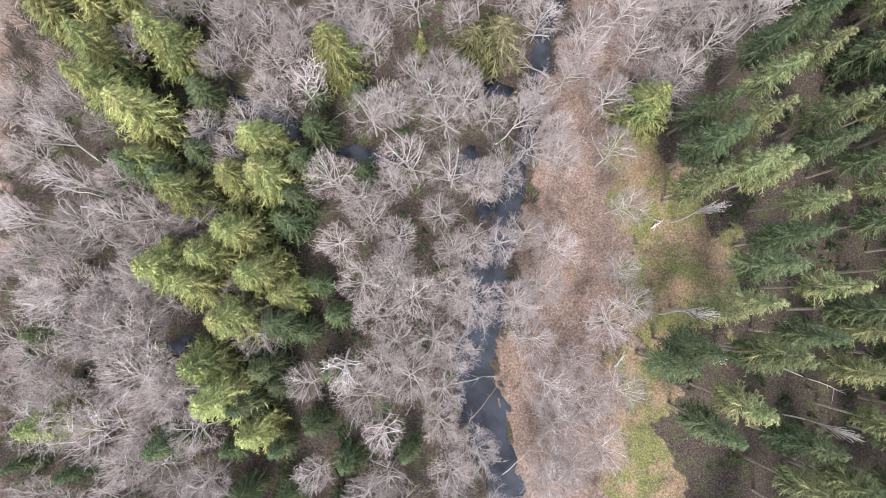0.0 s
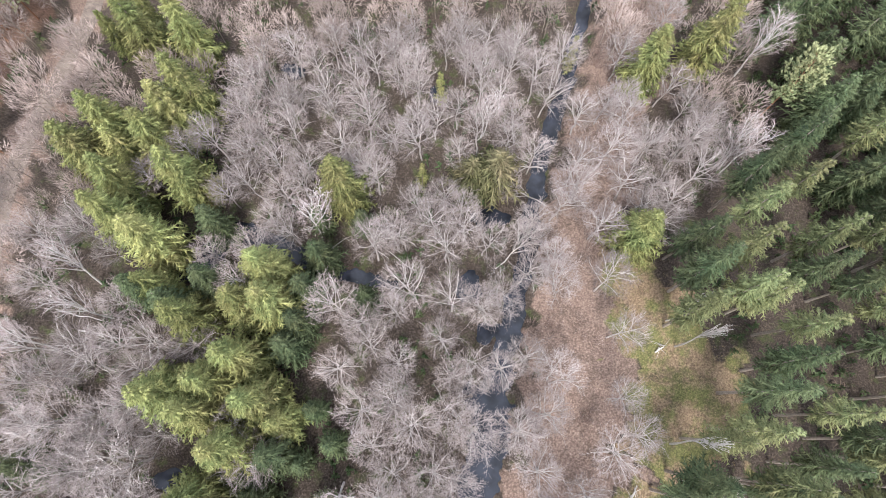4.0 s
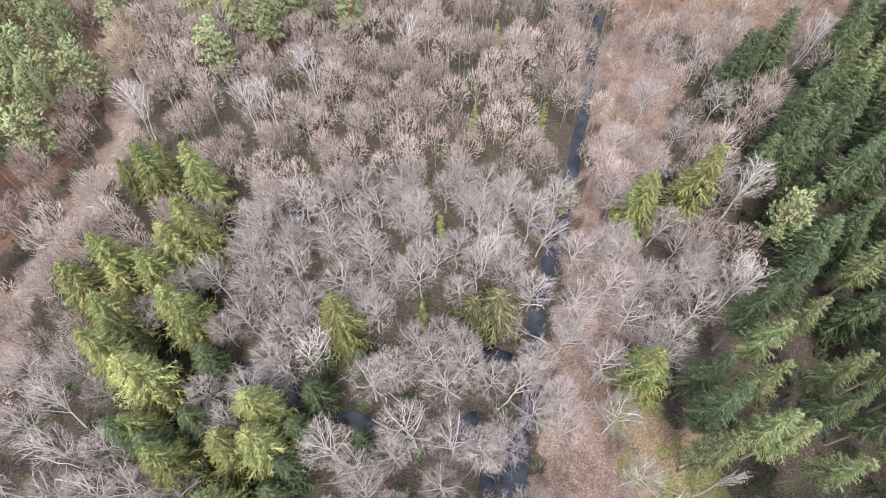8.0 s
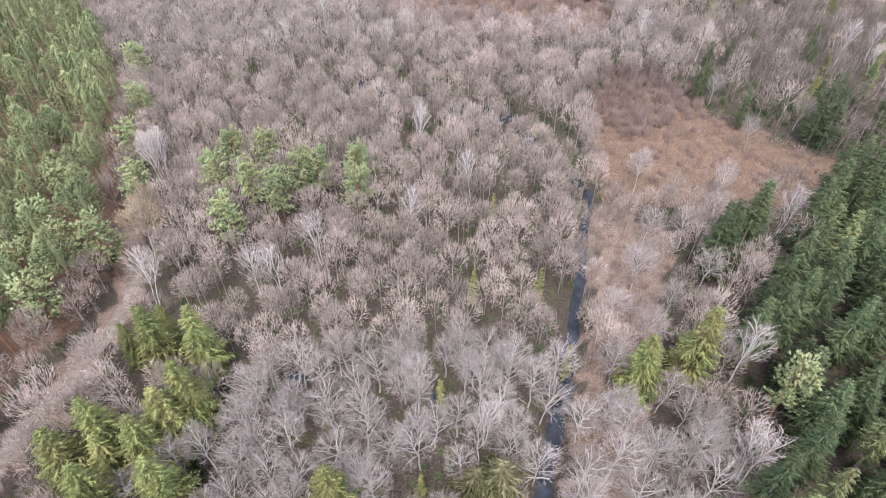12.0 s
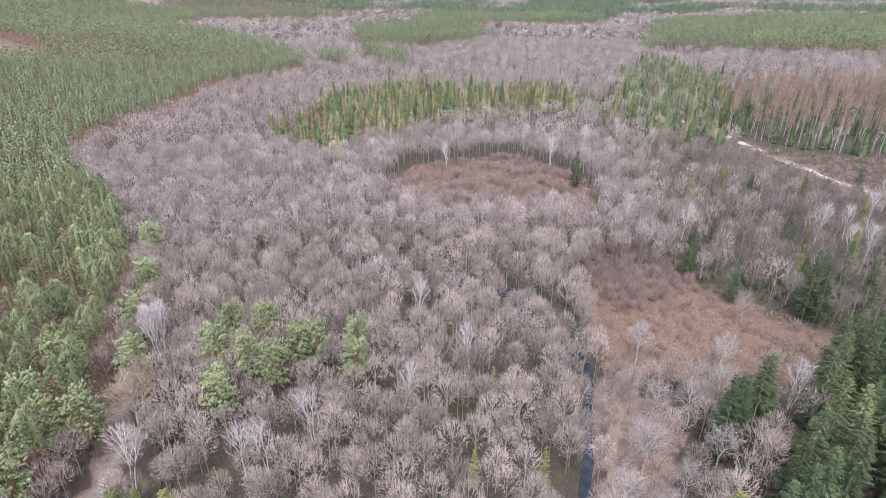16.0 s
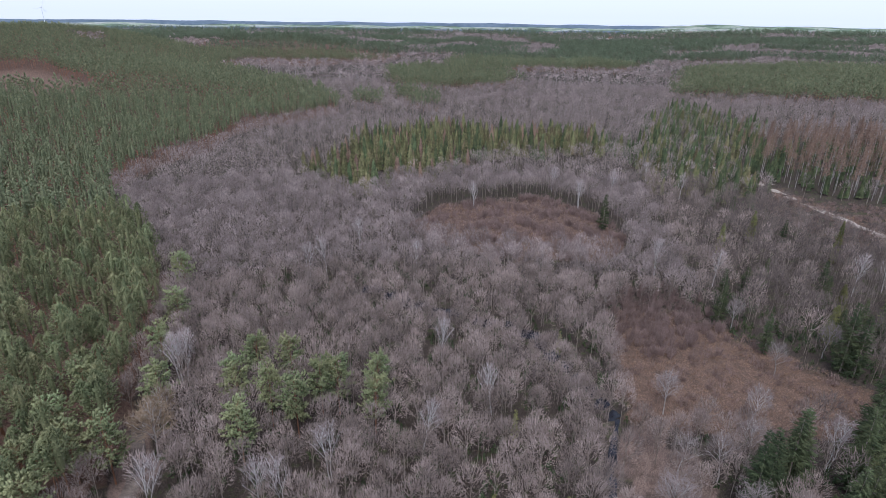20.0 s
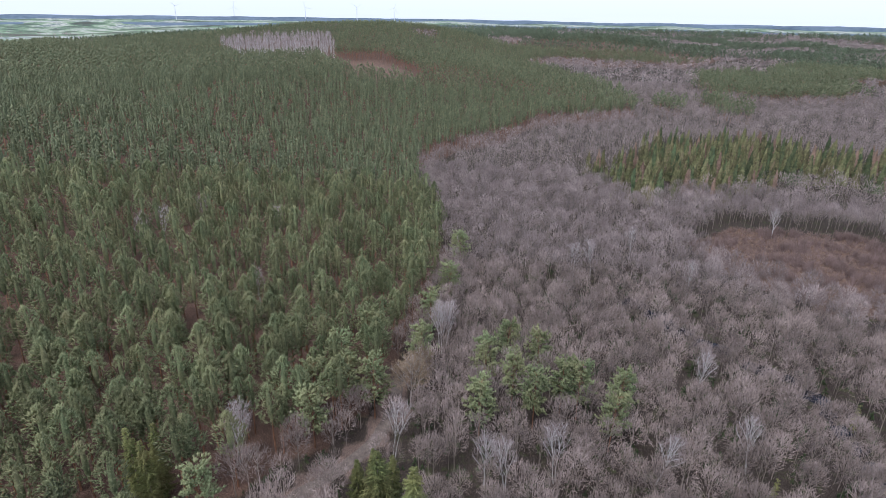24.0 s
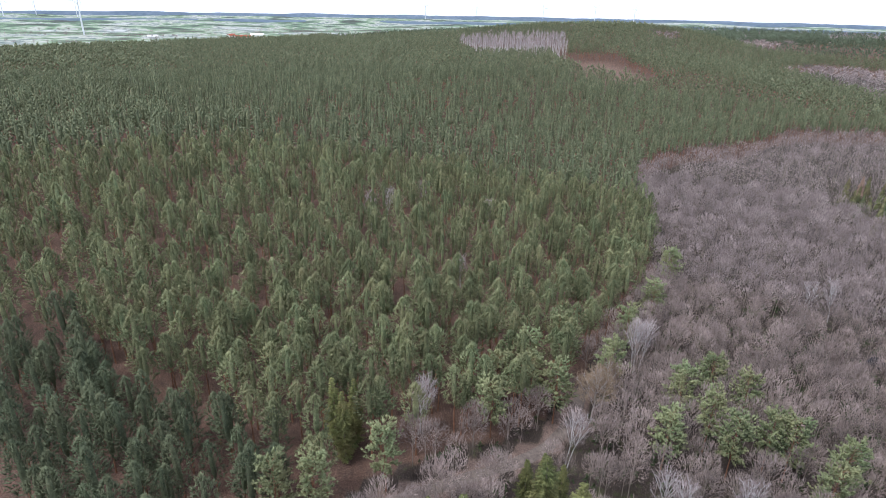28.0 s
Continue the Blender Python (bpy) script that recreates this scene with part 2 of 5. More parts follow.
PINE_EDGE = [(-97, -60), (-93, 0), (-91, 25), (-89, 45), (-87, 66), (-81, 85), (-84, 108), (-92, 135), (-101, 160), (-118, 200), (-150, 240), (-190, 284), (-211, 319), (-216, 371), (-206, 430),
             (-206, 520), (-170, 565), (-142, 612), (-150, 660), (-190, 735), (-260, 825), (-330, 885), (-420, 960), (-420, 1120), (-290, 1160), (-170, 1250), (-160, 1500), (-600, 1900), (-2600, 1900), (-2600, -300), (-300, -300)]
DARK_PINES = [(-300, -60), (-300, 6), (-170, 4), (-139, 15), (-116, 29), (-97, 36), (-88, 20), (-88, -60)]
HEATH = [(44, 128), (46, 165), (60, 196), (78, 190), (96, 172), (112, 152), (124, 140), (100, 124), (70, 118)]
SHRUBS = [(-32, 276), (-16, 310), (38, 331), (68, 302), (78, 268), (64, 236), (17, 234), (-16, 248)]
SPRUCE_BLOCK = [(-105, 350), (-67, 314), (-32, 352), (-5, 400), (30, 425), (97, 425), (110, 480), (20, 505), (-30, 520), (-85, 470)]
LARCH_BLOCK = [(186, 372), (208, 330), (250, 300), (420, 300), (480, 400), (330, 450), (215, 480)]
RIGHT_STAND = [(38, -60), (37, -24), (33, -10), (38, -3), (42, 10), (38, 16), (36, 22), (39, 33), (47, 36), (56, 44), (57, 62), (66, 74), (72, 92), (84, 100),
               (100, 112), (122, 130), (158, 152), (230, 190), (330, 200), (330, -60)]
LITTER = [(10, -50), (10, -12), (12, 0), (15, 14), (17, 28), (21, 48), (30, 76), (40, 124), (50, 128), (60, 110), (48, 76), (38, 50), (32, 30), (31, 8), (30, -20), (27, -50)]
CUTOVER = [(190, 352), (208, 330), (250, 304), (345, 285), (345, 262), (270, 248), (236, 218), (190, 238), (170, 278), (165, 330)]
SPRUCE_BAND = [(112, 345), (150, 310), (182, 345), (235, 465), (268, 560), (230, 680), (160, 540), (125, 440)]
BIRCH_GROVE = [(-655, 550), (-605, 605), (-578, 660), (-690, 770), (-820, 650)]
THICKET = [(48, 160), (54, 205), (78, 214), (92, 176), (70, 160)]
GRASS = [(28, -60), (28, -20), (31, -6), (30, 12), (28, 30), (33, 33), (38, 28), (45, 20), (52, 6), (50, -4), (40, -12), (38, -24), (46, -60)]


def inside(poly, x, y):
    """True where points lie in a polygon."""
    x, y = np.asarray(x, float), np.asarray(y, float)
    hit = np.zeros(x.shape, bool)
    for (ax, ay), (bx, by) in zip(poly, poly[1:] + poly[:1]):
        with np.errstate(divide="ignore", invalid="ignore"):
            hit ^= ((ay > y) != (by > y)) & (x < (bx - ax) * (y - ay) / (by - ay) + ax)
    return hit


def off_line(line, x, y, half=None):
    """Distance from a polyline, and the half width where it is nearest."""
    best, width = np.full(np.shape(x), 1e9), np.zeros(np.shape(x))
    for i in range(len(line) - 1):
        a, d = line[i], line[i + 1] - line[i]
        u = np.clip(((x - a[0]) * d[0] + (y - a[1]) * d[1]) / (d @ d), 0, 1)
        r = np.hypot(x - a[0] - u * d[0], y - a[1] - u * d[1])
        near = r < best
        best = np.where(near, r, best)
        if half is not None:
            width = np.where(near, half[i] + u * (half[i + 1] - half[i]), width)
    return best, width


def ragged(poly, x, y, size=26, depth=11):
    """Inside an outline whose edge wanders."""
    return inside(poly, x + depth * soft_noise(x, y, size, 91), y + depth * soft_noise(x, y, size, 92))


def step(a, b, v):
    u = np.clip((v - a) / (b - a), 0, 1)
    return u * u * (3 - 2 * u)


def soft_noise(x, y, size, seed=0):
    """A cheap smooth wave noise, about -1 to 1."""
    k = np.random.RandomState(seed)
    v = 0
    for _ in range(6):
        a, p, s = k.uniform(0, 6.28), k.uniform(0, 6.28), k.uniform(0.6, 1.7) / size * 6.28
        v = v + np.sin((x * np.cos(a) + y * np.sin(a)) * s + p + 1.3 * np.sin((x * np.sin(a) - y * np.cos(a)) * s * 0.7))
    return v / 3


PINE_LINE = np.array(PINE_EDGE[:-3], float)


def land(x, y):
    """Height of the dry land, before the water cuts in."""
    x, y = np.asarray(x, float), np.asarray(y, float)
    d, _ = off_line(PINE_LINE, x, y)
    d = np.where(inside(PINE_EDGE, x, y), d, 0)
    r = np.hypot(x, y)
    z = 27 * step(10, 260, d)
    z = z + 33 * np.exp(-((x + 760) / 330) ** 2 - ((y - 960) / 230) ** 2) + 14 * np.exp(-((x + 300) / 300) ** 2 - ((y - 1500) / 250) ** 2)
    z = z + 9 * step(60, 260, x - 0.25 * y) * step(60, 140, x) + 16 * step(300, 1100, x - 0.15 * y)
    z = z * (1 - step(900, 1300, np.hypot(x + 1500, y - 400) * 0 + np.maximum(-x - 0.3 * y, 0)))
    z = z + 0.25 * soft_noise(x, y, 18, 3) + 1.5 * step(120, 500, r) * soft_noise(x, y, 160, 4)
    return z


def water_dip(x, y):
    """How far inside a stream or pool a point lies: 1 in the middle, 0 on the bank and beyond."""
    dip = np.zeros(np.shape(x))
    wob = 0.8 * soft_noise(x, y, 6, 9) + 0.5 * soft_noise(x, y, 2.2, 10)
    for line, half in ((STREAM, STREAM_HALF), (BROOK, BROOK_HALF), (DITCH, DITCH_HALF)):
        d, w = off_line(line, x, y, half)
        dip = np.maximum(dip, np.clip((w + wob * np.clip((w - 0.6) / 2, 0.35, 1) - d) / 1.0 + 0.5, 0, 1))
    for px, py, rx, ry in PUDDLES:
        dip = np.maximum(dip, np.clip((1.1 + 0.2 * wob - np.hypot((x - px) / rx, (y - py) / ry)) * 2, 0, 1))
    return dip


def height(x, y):
    return land(x, y) - 1.3 * water_dip(x, y)


# ---- mesh helpers ----
def solid(name, verts, tris, mats, index=None, smooth=False):
    """A mesh from arrays of corners and triangles."""
    verts, tris = np.asarray(verts, np.float32), np.asarray(tris, np.int32)
    me = bpy.data.meshes.new(name)
    me.vertices.add(len(verts))
    me.vertices.foreach_set("co", verts.ravel())
    me.loops.add(tris.size)
    me.loops.foreach_set("vertex_index", tris.ravel())
    me.polygons.add(len(tris))
    me.polygons.foreach_set("loop_start", np.arange(0, tris.size, tris.shape[1], dtype=np.int32))
    for m in mats if isinstance(mats, (list, tuple)) else [mats]:
        me.materials.append(m)
    if index is not None:
        me.polygons.foreach_set("material_index", np.asarray(index, np.int32))
    me.polygons.foreach_set("use_smooth", np.full(len(tris), smooth))
    me.update(calc_edges=True)
    return me


class Geo:
    """Collects corners and triangles."""

    def __init__(self):
        self.v, self.f, self.n = [], [], 0

    def add(self, v, f):
        self.v.append(np.asarray(v, float))
        self.f.append(np.asarray(f, int) + self.n)
        self.n += len(v)

    def arrays(self):
        return np.concatenate(self.v), np.concatenate(self.f)

    def mesh(self, name, mat, smooth=False):
        return solid(name, *self.arrays(), mat, smooth=smooth)


def across(d, rng):
    """Two unit vectors square to each direction, at a random turn."""
    d = d / np.maximum(np.linalg.norm(d, axis=1, keepdims=True), 1e-9)
    a = np.cross(d, rng.normal(size=d.shape))
    a /= np.maximum(np.linalg.norm(a, axis=1, keepdims=True), 1e-9)
    return a, np.cross(d, a)


def spikes(g, base, tip, r, rng):
    """Three-sided tapering twigs or needle sprays."""
    base, tip = np.asarray(base, float), np.asarray(tip, float)
    a, b = across(tip - base, rng)
    r = np.broadcast_to(np.asarray(r, float), (len(base),))[:, None]
    k = [(math.cos(q), math.sin(q)) for q in (0, 2.094, 4.189)]
    v = np.stack([base + r * (c * a + s * b) for c, s in k] + [tip], 1).reshape(-1, 3)
    i = np.arange(len(base))[:, None] * 4
    f = np.concatenate([i + [0, 1, 3], i + [1, 2, 3], i + [2, 0, 3]], 1).reshape(-1, 3)
    g.add(v, f)


def spindles(g, base, tip, r, rng, swell=0.35):
    """Three-sided sprays that are thickest some way out: six triangles each."""
    base, tip = np.asarray(base, float), np.asarray(tip, float)
    a, b = across(tip - base, rng)
    r = np.broadcast_to(np.asarray(r, float), (len(base),))[:, None]
    belly = base + swell * (tip - base)
    k = [(math.cos(q), math.sin(q)) for q in (0, 2.094, 4.189)]
    v = np.stack([belly + r * (c * a + s * b) for c, s in k] + [tip, base], 1).reshape(-1, 3)
    i = np.arange(len(base))[:, None] * 5
    f = np.concatenate([i + t for t in ([0, 1, 3], [1, 2, 3], [2, 0, 3], [1, 0, 4], [2, 1, 4], [0, 2, 4])], 1).reshape(-1, 3)
    g.add(v, f)


def tube(g, pts, radii, sides=6):
    """A tapering tube along a bent line."""
    pts = np.asarray(pts, float)
    d = np.gradient(pts, axis=0)
    d /= np.linalg.norm(d, axis=1, keepdims=True)
    ref = np.where(np.abs(d[:, 2:3]) < 0.8, [[0, 0, 1.0]], [[1.0, 0, 0]])
    a = np.cross(d, ref)
    a /= np.linalg.norm(a, axis=1, keepdims=True)
    b = np.cross(d, a)
    q = np.arange(sides) * 2 * math.pi / sides
    v = pts[:, None] + np.asarray(radii, float)[:, None, None] * (np.cos(q)[None, :, None] * a[:, None] + np.sin(q)[None, :, None] * b[:, None])
    f = []
    for k in range(len(pts) - 1):
        for s in range(sides):
            p0, p1 = k * sides + s, k * sides + (s + 1) % sides
            f += [(p0, p1, p1 + sides), (p0, p1 + sides, p0 + sides)]
    top = len(pts) * sides
    v = np.concatenate([v.reshape(-1, 3), pts[-1:]])
    f += [(top - sides + s, top - sides + (s + 1) % sides, top) for s in range(sides)]
    g.add(v, f)


# ---- trees: each maker returns the parts (name, mesh) of one pattern ----
def unit(v):
    return v / np.maximum(np.linalg.norm(v, axis=-1, keepdims=True), 1e-9)


def bare_tree(seed, h, crown_r, crown_low, bark, twig, limbs=14, subs=6, twigs=5, tips=1, thick=1.0, stems=1, lean=0.0, fine=0.022, steep=0.0, dome=350):
    """A leafless broadleaf tree: trunk, limbs that fork into branches, and a crown of twigs on the branches."""
    rng = np.random.RandomState(seed)
    wood, crown = Geo(), Geo()
    mid, half = h * (1 + crown_low) / 2, h * (1 - crown_low) / 2
    for s in range(stems):
        turn = rng.uniform(0, 6.28) + s * 6.28 / stems
        side = np.array([math.cos(turn), math.sin(turn), 0])
        top = side * (0 if stems == 1 else crown_r * 0.42) + np.array([lean * h, 0, h * rng.uniform(0.82, 0.9)])
        foot = side * (0.3 if stems > 1 else 0)
        ks = np.linspace(0, 1, 6)[:, None]
        line = foot + (top - foot) * ks + rng.normal(0, 0.014 * h, (6, 3)) * np.array([1, 1, 0]) * np.sin(ks * 3.14)
        line[0, 2] = -0.3
        r0 = (0.06 + 0.009 * h) * thick / math.sqrt(stems)
        tube(wood, line, r0 * (1 - 0.8 * np.linspace(0, 1, 6)), 6)
        n = max(6, limbs // stems)
        u = (np.arange(n) + rng.uniform(0, 1, n)) / n
        z0 = h * (crown_low * 0.8 + (0.8 - crown_low * 0.8) * u)
        start = np.stack([np.interp(z0, line[:, 2], line[:, k]) for k in range(3)], 1)
        az = np.arange(n) * 2.4 + rng.uniform(0, 0.9, n)
        el = -0.25 + steep + (1.5 - steep) * u + rng.normal(0, 0.12, n)
        size = crown_r * rng.uniform(0.62, 0.95, n)
        hub = np.array([lean * h * 0.85, 0, mid]) + side * (0 if stems == 1 else crown_r * 0.3)
        end = hub + np.stack([size * np.cos(el) * np.cos(az), size * np.cos(el) * np.sin(az), half * 0.85 * np.sin(el)], 1)
        end[:, 2] = np.maximum(end[:, 2], start[:, 2] + 0.3 * size)
        bend = start * 0.45 + end * 0.55 + rng.normal(0, 0.05 * crown_r, (n, 3)) + np.array([0, 0, 0.07]) * crown_r
        for k in range(n):
            tube(wood, [start[k], bend[k], end[k]], np.array([0.5, 0.34, 0.15]) * r0 * (1.1 - 0.5 * u[k]), 3)
        # branches off the limbs
        t = (np.linspace(0.28, 1.0, subs)[None, :] + rng.normal(0, 0.06, (n, subs)))[..., None].clip(0.15, 1)
        p = np.where(t < 0.5, start[:, None] + (bend - start)[:, None] * 2 * t, bend[:, None] + (end - bend)[:, None] * (2 * t - 1))
        out = unit(unit(end - bend)[:, None] * 0.8 + rng.normal(0, 0.5, p.shape) + np.array([0, 0, 0.2]))
        q = p + out * crown_r * (0.5 - 0.22 * t) * rng.uniform(0.7, 1.2, t.shape)
        P, Q = p.reshape(-1, 3), q.reshape(-1, 3)
        spikes(wood, P, Q, fine * 1.7, rng)
        # twigs off the branches, and finer ones off those
        t = rng.uniform(0.2, 1.0, (len(P), twigs, 1))
        A = (P[:, None] + (Q - P)[:, None] * t).reshape(-1, 3)
        d = unit(np.repeat(unit(Q - P), twigs, 0) * 0.8 + rng.normal(0, 0.5, A.shape) + np.array([0, 0, 0.15]))
        ln = crown_r * rng.uniform(0.13, 0.28, (len(A), 1))
        spikes(crown, A, A + d * ln, fine, rng)
        for _ in range(tips):
            B = A + d * ln * rng.uniform(0.15, 0.8, ln.shape)
            e = unit(d * 0.8 + rng.normal(0, 0.5, A.shape))
            spikes(crown, B, B + e * ln * rng.uniform(0.5, 0.9, ln.shape), fine * 0.8, rng)
    # the outer shell of fine twigs, strewn evenly over a lobed dome
    if dome:
        k = np.arange(dome) + 0.5
        up = 1 - 1.45 * k / dome
        turn = k * 2.39996 + rng.normal(0, 0.2, dome)
        d = np.stack([np.sqrt(1 - up ** 2) * np.cos(turn), np.sqrt(1 - up ** 2) * np.sin(turn), up], 1)
        lobes = unit(rng.normal(0, 1, (9, 3)) + [0, 0, 0.4])
        size = 0.72 + 0.3 * np.max(np.clip(d @ lobes.T, 0, 1) ** 6, axis=1)[:, None] + rng.uniform(-0.12, 0.06, (dome, 1))
        tip = np.array([lean * h * 0.85, 0, mid]) + d * np.array([crown_r, crown_r, half]) * size
        root = np.array([lean * h * 0.8, 0, mid - 0.6 * half])
        base = tip + (root - tip) * rng.uniform(0.14, 0.34, (dome, 1)) + rng.normal(0, 0.09 * crown_r, (dome, 3))
        spikes(crown, base, tip, fine * 1.1, rng)
        for _ in range(2):
            b = base + (tip - base) * rng.uniform(0.1, 0.7, (dome, 1))
            spikes(crown, b, b + unit(unit(tip - base) + rng.normal(0, 0.5, d.shape)) * crown_r * rng.uniform(0.12, 0.24, (dome, 1)), fine * 0.85, rng)
    return [("trunk", wood.mesh("trunk", bark)), ("crown", crown.mesh("crown", twig))]


def spruce(seed, h, reach, low, needle, bark=None, gap=0.9, spokes=6, sprays=4, fat=1.0):
    """A spruce: straight stem with whorls of drooping, feathered branches."""
    rng = np.random.RandomState(seed)
    wood, crown = Geo(), Geo()
    zs = np.linspace(-0.3, h * 0.985, 6)
    tube(wood, np.stack([0 * zs, 0 * zs, zs], 1), (0.05 + 0.0095 * h) * (1 - 0.93 * np.linspace(0, 1, 6)), 7)
    z, B, D, L, UP = h * low, [], [], [], []
    while z < h * 0.985:
        u = (z / h - low) / (1 - low)
        ln = reach * min(1.0, (1.04 - u) ** 0.8) * (0.55 + 0.45 * min(1, u * 5))
        n = spokes if u < 0.85 else spokes - 1
        a0 = rng.uniform(0, 6.28)
        for k in range(n):
            if rng.uniform() < 0.1:
                continue
            a = a0 + k * 6.28 / n + rng.normal(0, 0.3)
            B.append((0, 0, min(h * 0.98, z + rng.normal(0, 0.32 * gap))))
            D.append((math.cos(a), math.sin(a), 0))
            L.append(max(0.35, ln * rng.uniform(0.6, 1.2)))
            UP.append(0.3 - 0.6 * (1 - u) ** 1.2 + rng.normal(0, 0.09))
        z += gap * (1.15 - 0.5 * u) * rng.uniform(0.85, 1.15)
    B, D, L, UP = np.array(B), np.array(D), np.array(L)[:, None], np.array(UP)[:, None]
    side = np.cross(D, [0, 0, 1.0])

    def along(s):
        return B + D * L * s + np.array([0, 0, 1.0]) * L * (UP * s * 0.62 + 0.22 * s * s * (UP < 0))

    spindles(crown, along(0.1), along(1.02), 0.10 * fat + 0.025 * L[:, 0], rng, 0.5)
    for s in np.linspace(0.25, 0.97, sprays):
        for sg in (-1, 1):
            p = along(np.clip(s + rng.normal(0, 0.06, L.shape), 0.1, 1))
            ln = (L * (0.5 * (1.12 - s)) + 0.3) * rng.uniform(0.7, 1.25, L.shape)
            d = unit(D * 0.75 + sg * side * 0.8 + np.array([0, 0, -0.22]) + rng.normal(0, 0.14, D.shape))
            spikes(crown, p, p + d * ln, (0.065 * fat + 0.022 * L[:, 0]) * rng.uniform(0.8, 1.15, len(L)), rng)
    return [("trunk", wood.mesh("trunk", bark or SPRUCE_BARK)), ("crown", crown.mesh("crown", needle, True))]


def pine(seed, h, reach, low, needle=None, boughs=48, sprays=4, tufts=4, size=0.5, flat=0.0):
    """A Scots pine: bare reddish stem and a plume of upswept boughs that end in brushes of needles."""
    rng = np.random.RandomState(seed)
    wood, crown = Geo(), Geo()
    ks = np.linspace(0, 1, 6)
    line = np.stack([rng.normal(0, 0.15, 6) * ks, rng.normal(0, 0.15, 6) * ks, -0.3 + ks * h * 0.97], 1)
    tube(wood, line, (0.05 + 0.009 * h) * (1 - 0.85 * ks), 7)
    u = (np.arange(boughs) + rng.uniform(0, 1, boughs)) / boughs
    z = h * (low + (0.97 - low) * u)
    start = np.stack([np.interp(z, line[:, 2], line[:, k]) for k in range(3)], 1)
    az = np.arange(boughs) * 2.4 + rng.normal(0, 0.4, boughs)
    shape = np.where(u < 0.22, 0.6 + 1.8 * u, 1 - (1 - flat) * 0.9 * ((u - 0.22) / 0.78) ** 1.7)
    ln = reach * shape * rng.uniform(0.6, 1.15, boughs)
    rise = (0.1 + 0.75 * u) * (1 - 0.5 * flat)
    end = start + np.stack([np.cos(az) * ln, np.sin(az) * ln, ln * rise], 1)
    spikes(wood, start, end, 0.035, rng)
    t = np.linspace(0.5, 1.05, sprays)[None, :, None] + rng.normal(0, 0.08, (boughs, sprays, 1))
    c = start[:, None] + (end - start)[:, None] * t + rng.normal(0, 0.09 * reach, (boughs, sprays, 3)) * np.array([1, 1, 0.5])
    out = unit(end - start)[:, None] * 0.9 + np.array([0, 0, 0.45])
    axis = unit(out + rng.normal(0, 0.35, (boughs, sprays, 3)))
    bulk = size * rng.uniform(0.75, 1.2, (boughs, sprays, 1))
    spindles(crown, (c - axis * bulk * 0.8).reshape(-1, 3), (c + axis * bulk * 1.1).reshape(-1, 3), 0.4 * bulk.ravel(), rng, 0.5)
    d = unit(out[:, :, None] + rng.normal(0, 0.6, (boughs, sprays, tufts, 3)))
    root = c[:, :, None] + d * size * 0.25
    tip = c[:, :, None] + d * size * rng.uniform(1.0, 1.5, (boughs, sprays, tufts, 1))
    spikes(crown, root.reshape(-1, 3), tip.reshape(-1, 3), 0.15 * size, rng)
    top = np.tile(line[-1], (12, 1))
    spikes(crown, top, top + unit(rng.normal(0, 0.5, (12, 3)) + [0, 0, 1.0]) * size * 1.3, 0.16 * size, rng)
    return [("trunk", wood.mesh("trunk", PINE_BARK)), ("crown", crown.mesh("crown", needle or PINE_NEEDLE, True))]


def plume(seed, h, r, low, boughs=30, fat=0.4, length=1.0):
    """The crown of a Scots pine: upswept brushes of needles round a dense heart."""
    rng = np.random.RandomState(seed)
    crown = Geo()
    u = (np.arange(boughs) + rng.uniform(0, 1, boughs)) / boughs
    az = np.arange(boughs) * 2.4 + rng.normal(0, 0.35, boughs)
    lobe = 1 + 0.18 * np.sin(az * 2 + 9 * u + rng.uniform(0, 6)) + 0.12 * np.sin(az * 3 - 23 * u)
    ln = r * np.where(u < 0.25, 0.55 + 1.8 * u, (1 - ((u - 0.25) / 0.77) ** 1.7).clip(0.06)) * rng.uniform(0.5, 1.0, boughs) ** 0.5 * lobe
    z = h * (low + (0.965 - low) * u)
    c = np.stack([np.cos(az) * ln, np.sin(az) * ln, z + 0.25 * ln], 1)
    axis = unit(np.stack([np.cos(az) * ln / r, np.sin(az) * ln / r, 0.5 + 0.6 * u * u], 1) + rng.normal(0, 0.26, (boughs, 3)))
    bulk = length * rng.uniform(0.75, 1.2, (boughs, 1))
    spindles(crown, c - axis * bulk * 0.6, c + axis * bulk, fat * bulk[:, 0], rng, 0.4)
    if boughs > 12:
        tube(crown, [(0, 0, h * (low + w * (0.95 - low))) for w in (0.02, 0.2, 0.45, 0.75, 0.98)], r * np.array([0.05, 0.2, 0.22, 0.16, 0.03]), 5)
    return crown, c, axis, rng


def far_pine(seed, h, r, low, boughs=30, fat=0.4, length=1.0, trunk=0.16):
    """A pine for a distance: index 0 bark, 1 needles."""
    wood = Geo()
    crown, _, _, rng = plume(seed, h, r, low, boughs, fat, length)
    spikes(wood, [(0, 0, -0.3)], [(0, 0, h * 0.95)], trunk, rng)
    return merged((wood, 0), (crown, 1))


